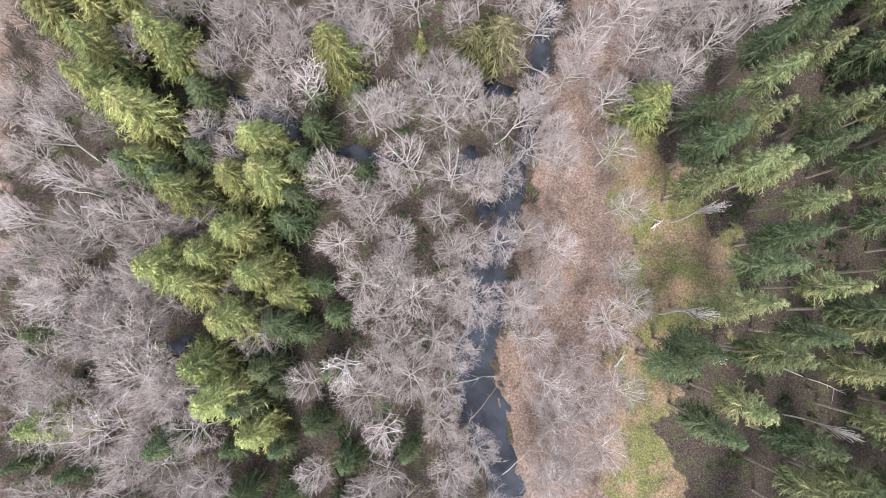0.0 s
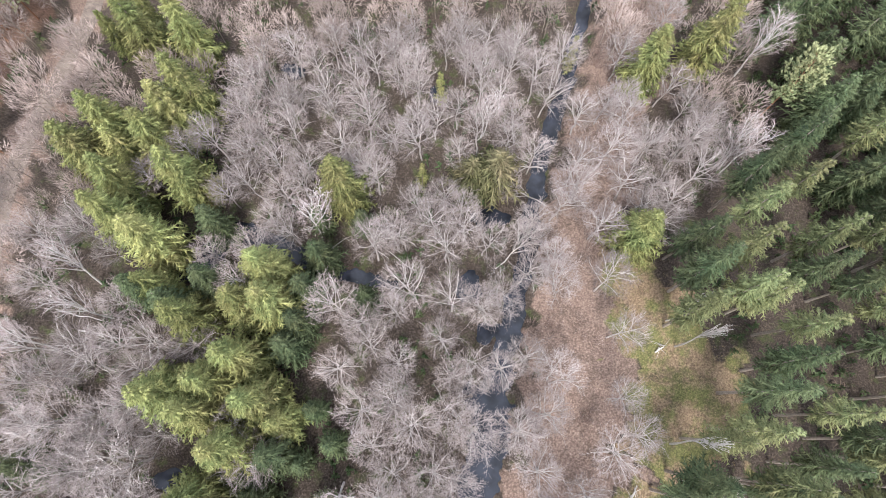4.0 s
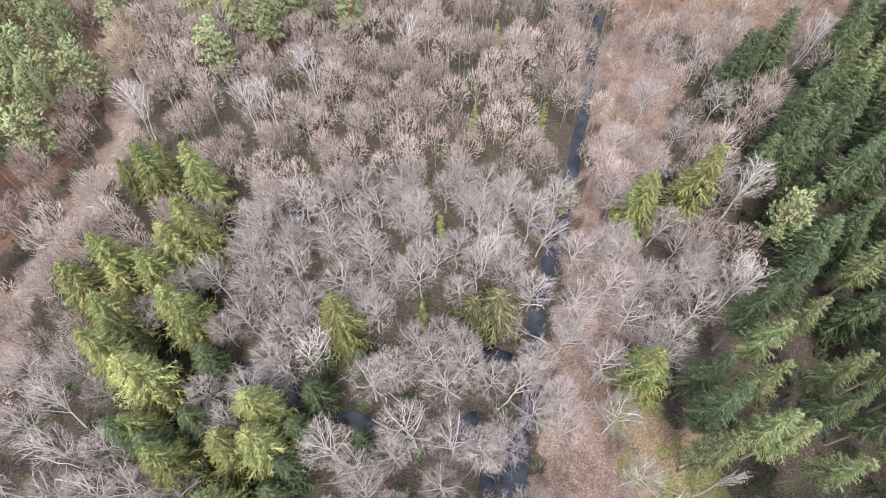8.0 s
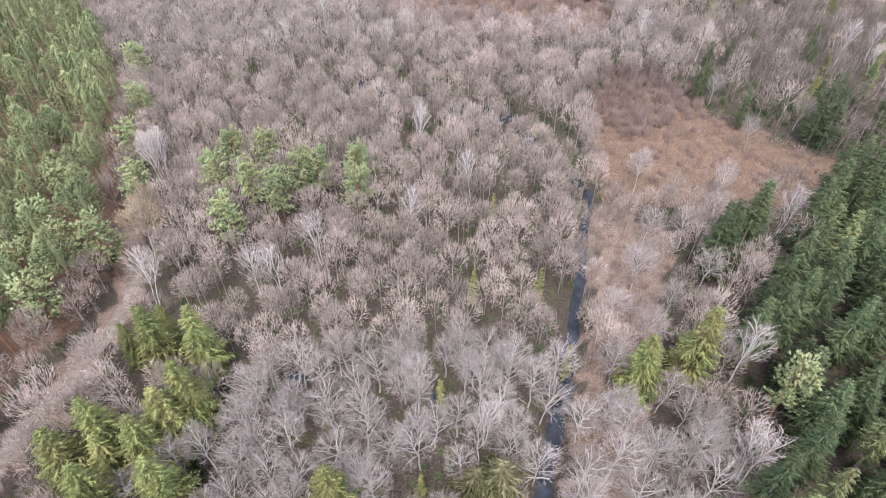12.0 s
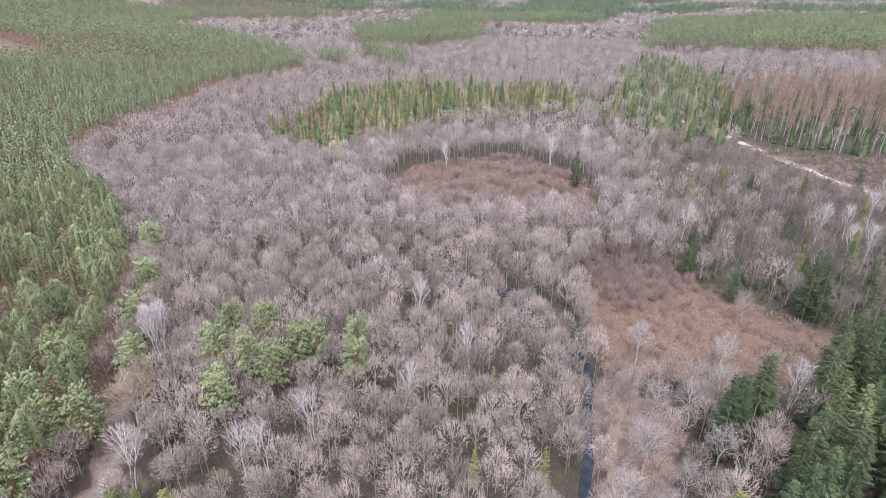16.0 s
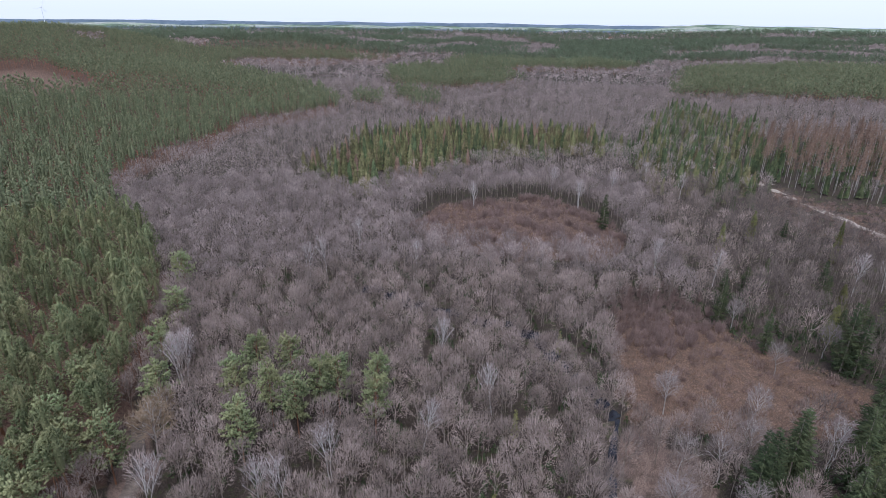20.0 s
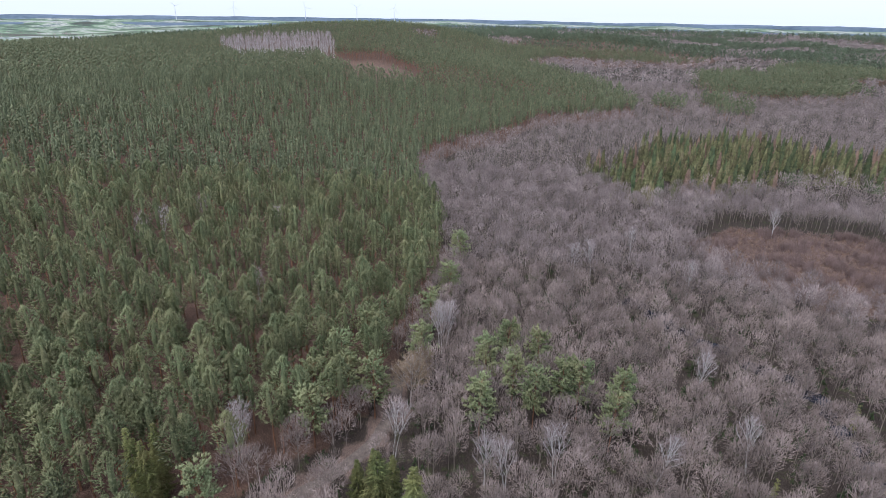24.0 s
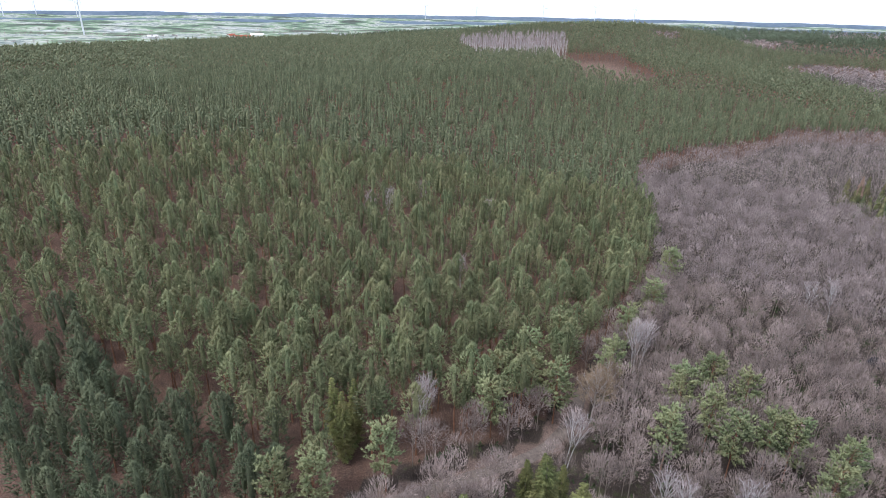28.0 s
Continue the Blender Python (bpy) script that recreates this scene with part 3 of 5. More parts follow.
def slim_pine(seed, h, r, low, needle):
    """A pine of the dense wood: reddish stem, dead stubs below, and a plume with fine brushes."""
    wood = Geo()
    crown, c, axis, rng = plume(seed, h, r, low, 270, 0.27, 0.62)
    ks = np.linspace(0, 1, 6)
    line = np.stack([rng.normal(0, 0.15, 6) * ks, rng.normal(0, 0.15, 6) * ks, -0.3 + ks * h * 0.95], 1)
    tube(wood, line, (0.05 + 0.009 * h) * (1 - 0.85 * ks), 7)
    q, zz = rng.uniform(0, 6.28, 16), h * rng.uniform(low * 0.5, low + 0.1, 16)
    base = np.stack([0 * q, 0 * q, zz], 1)
    spikes(wood, base, base + np.stack([np.cos(q), np.sin(q), 0.1 + 0 * q], 1) * rng.uniform(0.5, 1.5, (16, 1)), 0.035, rng)
    for _ in range(2):
        d = unit(axis + rng.normal(0, 0.45, c.shape))
        spikes(crown, c + axis * 0.15, c + axis * 0.15 + d * rng.uniform(0.6, 1.0, (len(c), 1)), 0.08, rng)
    return [("trunk", wood.mesh("trunk", PINE_BARK)), ("crown", crown.mesh("crown", needle, True))]


def pattern(kind, parts, label, category, group):
    """A tree as an empty at its foot with trunk and crown under it; kept far below ground until it is copied."""
    e = new(kind)
    e.empty_display_size = 0.5
    tagged(e, label, category, group)
    for name, me in parts:
        o = new(name, me)
        o.parent = e
    return e


PLANTED = []


def plant(patterns, x, y, scale, rng, tilt=0.0, sink=0.0, wide=None):
    """Set a copy of one of the patterns on the ground."""
    p = patterns[rng.randint(len(patterns))]
    z = float(height(np.array([x]), np.array([y]))[0]) - sink
    w = wide or scale
    m = Matrix.Translation((x, y, z)) @ Euler((rng.normal(0, 0.02 + tilt), rng.normal(0, 0.02 + tilt), rng.uniform(0, 6.28))).to_matrix().to_4x4()
    o = copy_thing(p, m)
    o.scale = (w, w, scale)
    PLANTED.append((x, y))
    return o


def drop_patterns(patterns):
    for e in patterns:
        for o in (*e.children_recursive, e):
            bpy.data.objects.remove(o)


def scatter(poly_test, box, gap, seed, jitter=0.5):
    """Points on a jittered lattice in a box, kept where the test says so."""
    rng = np.random.RandomState(seed)
    x0, y0, x1, y1 = box
    gx, gy = np.meshgrid(np.arange(x0, x1, gap), np.arange(y0, y1, gap * 0.87))
    gx = gx + (np.arange(gx.shape[0]) % 2)[:, None] * gap / 2
    x, y = gx.ravel() + rng.normal(0, jitter * gap * 0.6, gx.size), gy.ravel() + rng.normal(0, jitter * gap * 0.6, gx.size)
    keep = poly_test(x, y)
    return x[keep], y[keep], rng


def many(name, patterns, x, y, scale, rng, mats, label, category, smooth=False):
    """Many far trees joined into one object: patterns are lists of (corners, triangles, material index)."""
    V, F, M, T, n = [], [], [], [], 0
    own = np.random.RandomState(len(x)).uniform(0, 1, len(x))
    which = rng.randint(0, len(patterns), len(x))
    turn = rng.uniform(0, 6.28, len(x))
    z = height(x, y)
    for k, (pv, pf, pm) in enumerate(patterns):
        i = np.where(which == k)[0]
        if not len(i):
            continue
        c, s, q = np.cos(turn[i])[:, None], np.sin(turn[i])[:, None], scale[i][:, None]
        px, py, pz = pv[None, :, 0], pv[None, :, 1], pv[None, :, 2]
        v = np.stack([(px * c - py * s) * q + x[i][:, None], (px * s + py * c) * q + y[i][:, None], pz * q + z[i][:, None]], -1)
        V.append(v.reshape(-1, 3))
        F.append((pf[None] + (np.arange(len(i)) * len(pv))[:, None, None] + n).reshape(-1, 3))
        M.append(np.tile(pm, len(i)))
        T.append(np.repeat(own[i], len(pv)))
        n += len(i) * len(pv)
    if not V:
        return None
    o = new(name, solid(name, np.concatenate(V), np.concatenate(F), mats, np.concatenate(M), smooth))
    o.data.attributes.new("tree", "FLOAT", "POINT").data.foreach_set("value", np.concatenate(T).astype(np.float32))
    return tagged(o, label, category, kind="stuff")


def merged(*pairs):
    """One pattern out of several Geo, each with its material index."""
    V, F, M, n = [], [], [], 0
    for g, k in pairs:
        v, f = g.arrays()
        V.append(v)
        F.append(f + n)
        M.append(np.full(len(f), k))
        n += len(v)
    return np.concatenate(V), np.concatenate(F), np.concatenate(M)


def far_bare(seed, h, r, low, spokes=9, twigs=22, fat=0.1, trunk=0.13):
    """A small leafless tree for a distance: index 0 bark, 1 twigs."""
    rng = np.random.RandomState(seed)
    wood, crown = Geo(), Geo()
    spikes(wood, [(0, 0, -0.3)], [(rng.normal(0, 0.3), rng.normal(0, 0.3), h * 0.93)], trunk, rng)
    mid, half = h * (1 + low) / 2, h * (1 - low) / 2
    d = unit(rng.normal(0, 1, (spokes, 3)) + [0, 0, 0.5])
    end = np.array([0, 0, mid]) + d * np.array([r, r, half]) * 0.8
    start = np.stack([0 * end[:, 0], 0 * end[:, 0], np.maximum(h * low * 0.7, end[:, 2] - 0.7 * half)], 1)
    spikes(wood, start, end, trunk * 0.5, rng)
    d = unit(rng.normal(0, 1, (twigs, 3)) + [0, 0, 0.5])
    knot = mid + 0.25 * half
    size = np.where(d[:, 2:] > 0, np.array([r, r, 0.75 * half]), np.array([r, r, 1.2 * half]))
    tip = np.array([0, 0, knot]) + d * size * rng.uniform(0.85, 1.06, (twigs, 1))
    base = np.array([0, 0, knot - 0.25 * half]) + d * size * rng.uniform(0.3, 0.65, (twigs, 1)) + rng.normal(0, 0.12 * r, (twigs, 3))
    spikes(crown, base, tip, fat, rng)
    return merged((wood, 0), (crown, 1))


def far_crown(seed, h, r, low, spokes=12, fan=11, fat=0.05, trunk=0.13, shell=0):
    """A leafless round-crowned tree seen from some way off: limbs with fans of twigs; index 0 bark, 1 twigs."""
    rng = np.random.RandomState(seed)
    wood, crown = Geo(), Geo()
    spikes(wood, [(0, 0, -0.3)], [(rng.normal(0, 0.3), rng.normal(0, 0.3), h * 0.93)], trunk, rng)
    mid, half = h * (1 + low) / 2, h * (1 - low) / 2
    u = (np.arange(spokes) + 0.5) / spokes
    az, el = np.arange(spokes) * 2.4 + rng.uniform(0, 0.8, spokes), -0.35 + 1.75 * u + rng.normal(0, 0.12, spokes)
    d = np.stack([np.cos(el) * np.cos(az), np.cos(el) * np.sin(az), np.sin(el)], 1)
    end = np.array([0, 0, mid]) + d * np.array([r, r, half]) * rng.uniform(0.65, 0.85, (spokes, 1))
    start = np.stack([0 * u, 0 * u, h * (low * 0.8 + (0.75 - low * 0.8) * u)], 1)
    spikes(wood, start, end + (end - start) * 0.1, trunk * 0.42, rng)
    t = rng.uniform(0.35, 1.0, (spokes, fan, 1))
    base = (start[:, None] + (end - start)[:, None] * t).reshape(-1, 3)
    away = unit((base - [0, 0, mid - 0.5 * half]) / [r, r, half])
    tip = base + unit(away * 0.9 + rng.normal(0, 0.5, base.shape)) * r * rng.uniform(0.26, 0.5, (len(base), 1))
    spikes(crown, base, tip, fat, rng)
    if shell:
        k = np.arange(shell) + 0.5
        up, turn = 1 - 1.4 * k / shell, k * 2.39996 + rng.normal(0, 0.2, shell)
        d = np.stack([np.sqrt(1 - up ** 2) * np.cos(turn), np.sqrt(1 - up ** 2) * np.sin(turn), up], 1)
        tip = np.array([0, 0, mid]) + d * np.array([r, r, half]) * rng.uniform(0.84, 1.05, (shell, 1))
        base = tip + (np.array([0, 0, mid - 0.6 * half]) - tip) * rng.uniform(0.13, 0.34, (shell, 1)) + rng.normal(0, 0.1 * r, (shell, 3))
        spikes(crown, base, tip, fat, rng)
    return merged((wood, 0), (crown, 1))


def wands(seed, h, r, stems=26, thin=0.05):
    """A shrub of many upright shoots: index 0 shoots, 1 their side twigs."""
    rng = np.random.RandomState(seed)
    low, high = Geo(), Geo()
    q, d = rng.uniform(0, 6.28, stems), np.sqrt(rng.uniform(0, 1, stems))
    base = np.stack([np.cos(q) * d * r * 0.45, np.sin(q) * d * r * 0.45, 0 * q - 0.1], 1)
    tip = np.stack([np.cos(q) * d * r, np.sin(q) * d * r, h * rng.uniform(0.6, 1.0, stems) * (1.05 - 0.3 * d)], 1)
    spikes(low, base, tip, thin, rng)
    k = rng.randint(0, stems, stems)
    p = base[k] + (tip - base)[k] * rng.uniform(0.35, 0.8, (stems, 1))
    spikes(high, p, p + unit((tip - base)[k] / h + rng.normal(0, 0.35, (stems, 3))) * 0.3 * h, thin * 0.8, rng)
    return merged((low, 0), (high, 1))


def far_conifer(seed, h, r, low, lumps=16, fat=0.5, round_top=True, trunk=0.16, full=False, core=False):
    """A small pine or spruce for a distance: index 0 bark, 1 needles."""
    rng = np.random.RandomState(seed)
    wood, crown = Geo(), Geo()
    spikes(wood, [(0, 0, -0.3)], [(0, 0, h * 0.9)], trunk, rng)
    u = (np.arange(lumps) + rng.uniform(0, 1, lumps)) / lumps
    z = h * (low + (0.97 - low) * u)
    az = np.arange(lumps) * 2.4 + rng.normal(0, 0.4, lumps)
    ln = r * (np.clip(np.sin(np.clip(u * 0.75 + 0.2, 0, 1) * 3.14), 0.15, 1) ** 0.7 if round_top else (1.04 - u) ** 0.7) * rng.uniform(0.7, 1.1, lumps)
    dz = ln * (0.55 + 0.7 * u) if round_top else -ln * (0.35 - 0.5 * u)
    axis = np.stack([np.cos(az) * ln, np.sin(az) * ln, dz], 1)
    base = np.stack([0 * z, 0 * z, z], 1) + axis * rng.uniform(0.05, 0.45, (lumps, 1))
    tip = np.stack([0 * z, 0 * z, z], 1) + axis * rng.uniform(0.85, 1.1, (lumps, 1)) + rng.normal(0, 0.13 * r, (lumps, 3))
    if full:
        # tiers of boughs, each a ragged cone
        tiers, sides = 9, 12
        for i in range(tiers):
            w = i / tiers
            q = np.arange(sides) * 6.283 / sides + rng.uniform(0, 1)
            rim = r * (1.04 - w) ** 0.8 * rng.uniform(0.7, 1.0, sides) * np.where(np.arange(sides) % 2, 0.5, 1.0)
            zz = h * (low + (0.98 - low) * w)
            v = np.concatenate([np.stack([np.cos(q) * rim, np.sin(q) * rim, zz - 0.2 * rim + rng.normal(0, 0.25, sides)], 1), [(0, 0, min(zz + 0.2 * h, h))]])
            crown.add(v, [(s, (s + 1) % sides, sides) for s in range(sides)])
    if core and not full:
        tube(crown, [(0, 0, h * low), (0, 0, h * (low + 0.06)), (0, 0, h * 0.55), (0, 0, h * 0.97)], r * np.array([0.1, 0.4, 0.24, 0.03]), 5)
    (spindles if full else spikes)(crown, base, tip, fat * (1.2 - 0.5 * u), rng)
    spikes(crown, [(0, 0, h * 0.8)], [(0, 0, h * 1.02)], fat * 0.8, rng)
    return merged((wood, 0), (crown, 1))


# ---- ground ----
FAR_CONIFER = [[(-132, 632), (-99, 638), (-114, 717), (-144, 708)], [(-95, 707), (-48, 615), (-41, 641), (-88, 781)],
               [(-124, 854), (-31, 776), (56, 861), (58, 1057), (-82, 1115), (-146, 1062)], [(-59, 1137), (49, 1074), (152, 1147), (195, 1474), (0, 1508)],
               [(149, 1113), (277, 1124), (451, 1455), (684, 2400), (329, 2400)], [(261, 764), (413, 672), (610, 624), (1000, 760), (1000, 950), (683, 1129), (385, 1114)],
               [(557, 2421), (1006, 1794), (1663, 2984), (917, 3900)]]
CLEARING = [(-600, 640), (-530, 700), (-360, 565), (-430, 515)]


def ground_sheet():
    az = np.linspace(0, 2 * math.pi, 480, endpoint=False)
    ring = np.concatenate([np.linspace(1.2, 60, 54), 60 * (4900 / 60) ** (np.linspace(0, 1, 130)[1:])])
    R, A = np.meshgrid(ring, az, indexing="ij")
    x, y = np.concatenate([[0], (R * np.sin(A)).ravel()]), np.concatenate([[0], (R * np.cos(A)).ravel()])
    r = np.hypot(x, y)
    z = height(x, y) + 26 * step(2300, 4700, r) + 6 * step(1500, 3500, r) * soft_noise(x, y, 900, 8)
    nr, na = R.shape
    i, j = np.meshgrid(np.arange(nr - 1), np.arange(na), indexing="ij")
    a, b = 1 + i * na + j, 1 + i * na + (j + 1) % na
    quads = np.stack([a, a + na, b + na, b], -1).reshape(-1, 4)
    k = np.arange(na)
    tris = np.concatenate([np.stack([quads[:, 0], quads[:, 2], quads[:, 1]], 1), np.stack([quads[:, 0], quads[:, 3], quads[:, 2]], 1),
                           np.stack([0 * k, 1 + (k + 1) % na, 1 + k], 1)])
    me = solid("ground", np.stack([x, y, z], 1), tris, GROUND, smooth=True)
    wx, wy = x + 2.5 * soft_noise(x, y, 9, 11), y + 2.5 * soft_noise(x, y, 9, 12)
    masks = {
        "litter": inside(LITTER, wx, wy) | (off_line(ROAD, wx, wy)[0] < 4.5),
        "heath": inside(HEATH, wx, wy) | inside(SHRUBS, wx, wy) | inside(CLEARING, x, y) | (off_line(SAND_ROAD, wx, wy)[0] < 7),
        "grass": inside(GRASS, wx, wy),
        "needles": inside(PINE_EDGE, wx, wy),
        "field": (-x - 0.3 * y > 1120) | (r > 3400),
    }
    for name, on in masks.items():
        at = me.attributes.new(name, "FLOAT", "POINT")
        at.data.foreach_set("value", on.astype(np.float32))
    return tagged(new("ground", me), "brown leaf-strewn forest floor with moss and damp hollows", "ground", kind="structure")


ground_sheet()


def ribbon(name, line, half, lift, mat, label, category, level=None):
    """A strip laid along a line, on the ground or at one level."""
    n = len(line)
    t = np.linspace(0, n - 1, (n - 1) * 14 + 1)
    i = np.minimum(t.astype(int), n - 2)
    # smooth the line
    P = np.concatenate([2 * line[:1] - line[1:2], line, 2 * line[-1:] - line[-2:-1]])
    u = (t - i)[:, None]
    p0, p1, p2, p3 = P[i], P[i + 1], P[i + 2], P[i + 3]
    c = 0.5 * (2 * p1 + (p2 - p0) * u + (2 * p0 - 5 * p1 + 4 * p2 - p3) * u ** 2 + (3 * p1 - p0 - 3 * p2 + p3) * u ** 3)
    w = np.interp(t, np.arange(n), half) * (1 + 0.12 * soft_noise(c[:, 0], c[:, 1], 7, 17))
    d = np.gradient(c, axis=0)
    d /= np.linalg.norm(d, axis=1, keepdims=True)
    s = np.stack([d[:, 1], -d[:, 0]], 1)
    cols = np.linspace(-1, 1, 7)
    x = c[:, None, 0] + s[:, None, 0] * w[:, None] * cols
    y = c[:, None, 1] + s[:, None, 1] * w[:, None] * cols
    edge = 1 - 0.25 * (np.abs(cols) > 0.9)
    z = land(x, y) + lift * edge - 0.06 * np.exp(-((np.abs(cols) - 0.5) / 0.15) ** 2) if level is None else np.full(x.shape, level)
    m, k = x.shape
    a = (np.arange(m - 1)[:, None] * k + np.arange(k - 1)).ravel()
    f = np.concatenate([np.stack([a, a + 1, a + k + 1], 1), np.stack([a, a + k + 1, a + k], 1)])
    return tagged(new(name, solid(name, np.stack([x, y, z], -1).reshape(-1, 3), f, mat, smooth=True)), label, category, kind="structure")


ribbon("road", ROAD, np.full(len(ROAD), 1.7), 0.10, SAND, "pale sandy forest road with worn wheel tracks", "road")
ribbon("road", SAND_ROAD, np.full(len(SAND_ROAD), 2.2), 0.15, PALE_SAND, "pale sandy forest road at a cleared edge", "road")
ribbon("water", STREAM, STREAM_HALF + 1.6, 0, WATER, "slow dark stream with bluish sky reflections", "stream", -0.62)
ribbon("water", BROOK, BROOK_HALF + 1.6, 0, WATER, "dark swamp water among alder trees", "stream", -0.636)
ribbon("water", DITCH, DITCH_HALF + 1.6, 0, WATER, "black water in a shaded ditch", "ditch", -0.628)
for px, py, rx, ry in PUDDLES:
    q = np.linspace(0, 2 * math.pi, 24, endpoint=False)
    v = np.concatenate([[(px, py, -0.612)], np.stack([px + 1.5 * rx * np.cos(q), py + 1.5 * ry * np.sin(q), -0.612 + 0 * q], 1)])
    f = [(0, 1 + k, 1 + (k + 1) % 24) for k in range(24)]
    tagged(new("water", solid("water", v, f, WATER)), "small black pool in the swampy wood", "pool", kind="structure")


def far_ridges():
    """Distant wooded hills at the horizon, with the blue of haze put into their colour."""
    m = material("hazed_hills", (0.075, 0.105, 0.14), (0.15, 0.19, 0.235), 0.004, vary=0.0)
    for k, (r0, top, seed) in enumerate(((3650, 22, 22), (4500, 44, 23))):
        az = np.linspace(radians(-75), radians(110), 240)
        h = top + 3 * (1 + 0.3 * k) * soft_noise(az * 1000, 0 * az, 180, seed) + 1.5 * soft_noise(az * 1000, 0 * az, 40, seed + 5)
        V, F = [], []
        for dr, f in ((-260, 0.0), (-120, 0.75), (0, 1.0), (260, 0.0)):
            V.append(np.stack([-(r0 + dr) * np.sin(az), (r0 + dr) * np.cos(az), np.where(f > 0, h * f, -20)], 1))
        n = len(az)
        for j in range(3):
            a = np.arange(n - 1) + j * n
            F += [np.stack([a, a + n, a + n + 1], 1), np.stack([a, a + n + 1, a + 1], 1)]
        tagged(new("backdrop", solid("backdrop", np.concatenate(V), np.concatenate(F), m, smooth=True)), "wooded hills on the horizon, hazed blue in their colour", "hills", kind="structure")


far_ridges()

# ---- tree patterns ----
ALDERS = [pattern("alder_tree", bare_tree(100 + k, 15, 4.3 + 0.3 * (k % 3), 0.38, ALDER_BARK, ALDER_TWIG), "leafless grey alder with a round twiggy crown in the swampy wood", "tree", "alders of the swamp") for k in range(7)]
SLIM_ALDERS = [pattern("alder_tree", bare_tree(115 + k, 15, 4.2, 0.34, ALDER_BARK, BROWN_TWIG, subs=5, twigs=3, tips=1, fine=0.034, dome=290), "slender leafless grey alder in the dense swamp wood", "tree", "alders of the swamp") for k in range(6)]
BIG_BARE = [pattern("alder_tree", bare_tree(130 + k, 16, 5.0, 0.30, ALDER_BARK, ALDER_TWIG, limbs=20, subs=6, dome=420, stems=2 + k % 2), "broad many-stemmed leafless alder beside the stream", "tree", "alders by the stream") for k in range(3)]
BIRCHES = [pattern("birch_tree", bare_tree(160 + k, 18, 3.6, 0.32, BIRCH_BARK, BIRCH_TWIG, limbs=18, fine=0.024, thick=0.95, stems=1 + k % 2, steep=0.3, dome=170), "leafless birch with white stem and pinkish twigs", "tree", "birches among the alders") for k in range(4)]
OAKS = [pattern("oak_tree", bare_tree(180 + k, 15, 5.2, 0.28, ALDER_BARK, OAK_TWIG, limbs=18, twigs=6, fine=0.035, dome=500), "oak with brown withered leaves at the pine edge", "tree", "oaks") for k in range(2)]
SPRUCES = [pattern("spruce_tree", spruce(200 + k, 24, 4.9, 0.06, SPRUCE_NEEDLE, gap=0.62, spokes=7, sprays=6), "yellow-green spruce with full drooping branches", "tree", "spruces among the alders") for k in range(4)]
TALL_SPRUCES = [pattern("spruce_tree", spruce(220 + k, 27, 3.7, 0.28 + 0.05 * k, (DARK_NEEDLE, LIGHT_NEEDLE)[k % 2], gap=0.8, sprays=5), "tall dark spruce with bare lower trunk in a dense stand", "tree", "spruces of the stand") for k in range(4)]
STAND_SPRUCES = [pattern("spruce_tree", spruce(230 + k, 24, 4.9, 0.07, DARK_NEEDLE, gap=0.75, sprays=5), "full dark green spruce with olive branch tips", "tree", "spruces of the stand") for k in range(3)]
SMALL_SPRUCES = [pattern("spruce_tree", spruce(240 + k, 10, 1.5, 0.06, SPRUCE_NEEDLE, gap=0.7, spokes=5, sprays=3), "small bright green young spruce", "tree", "young spruces") for k in range(2)]
PINES = [pattern("pine_tree", slim_pine(260 + k, 21, 3.4 - 0.1 * k, 0.46, PINE_NEEDLE), "Scots pine with reddish bare stem and grey-green crown", "tree", "pines of the wood") for k in range(4)]
DENSE_PINES = [pattern("pine_tree", slim_pine(270 + k, 18, 3.4, 0.24, DARK_PINE), "Scots pine with a full dark bluish-green crown", "tree", "dark young pines") for k in range(3)]
BROAD_PINES = [pattern("pine_tree", pine(280 + k, 17, 4.0, 0.34, LIGHT_PINE, boughs=70, sprays=8, tufts=5, size=0.56, flat=0.55), "broad Scots pine with pale green crown at the road", "tree", "broad pines at the edge") for k in range(3)]
DEAD = [pattern("dead_tree", bare_tree(300 + k, 22, 1.2, 0.5, DEAD_WOOD, DEAD_WOOD, limbs=26, subs=3, twigs=1, tips=0, fine=0.03, thick=0.7, dome=0), "thin dead spruce with grey bare stem", "tree", "dead spruces") for k in range(2)]
ALL_PATTERNS = [*ALDERS, *SLIM_ALDERS, *BIG_BARE, *BIRCHES, *OAKS, *SPRUCES, *TALL_SPRUCES, *STAND_SPRUCES, *SMALL_SPRUCES, *PINES, *DENSE_PINES, *BROAD_PINES, *DEAD]

rng = np.random.RandomState(7)
# spruces among the alders to the west
for x, y in [(-61.4, 44.6), (-54.7, 38.5), (-52.9, 32.6), (-47.8, 28.8), (-43.8, 39.8), (-40.2, 16.2), (-31.6, 9.9), (-32.1, 18.2), (-28.4, 23.9), (-26.9, 17.8), (-42.0, 4.9),
             (-35.6, 6.4), (-36.9, 2.2), (-28.2, 3.4), (-31.2, -3.4), (-35.3, -10.0), (-32.4, -15.1), (-54.8, 68.8), (-46.6, 68.1), (-44.8, 56.4), (-47.5, 52.4), (-56.8, 49.7), (-49.3, 47.1),
             (-17.0, 38.2), (32.1, 30.2), (37.3, 63.2), (48.1, 66.7)]:
    plant(SPRUCES, x, y, rng.uniform(0.85, 0.98), rng, wide=rng.uniform(1.1, 1.3))
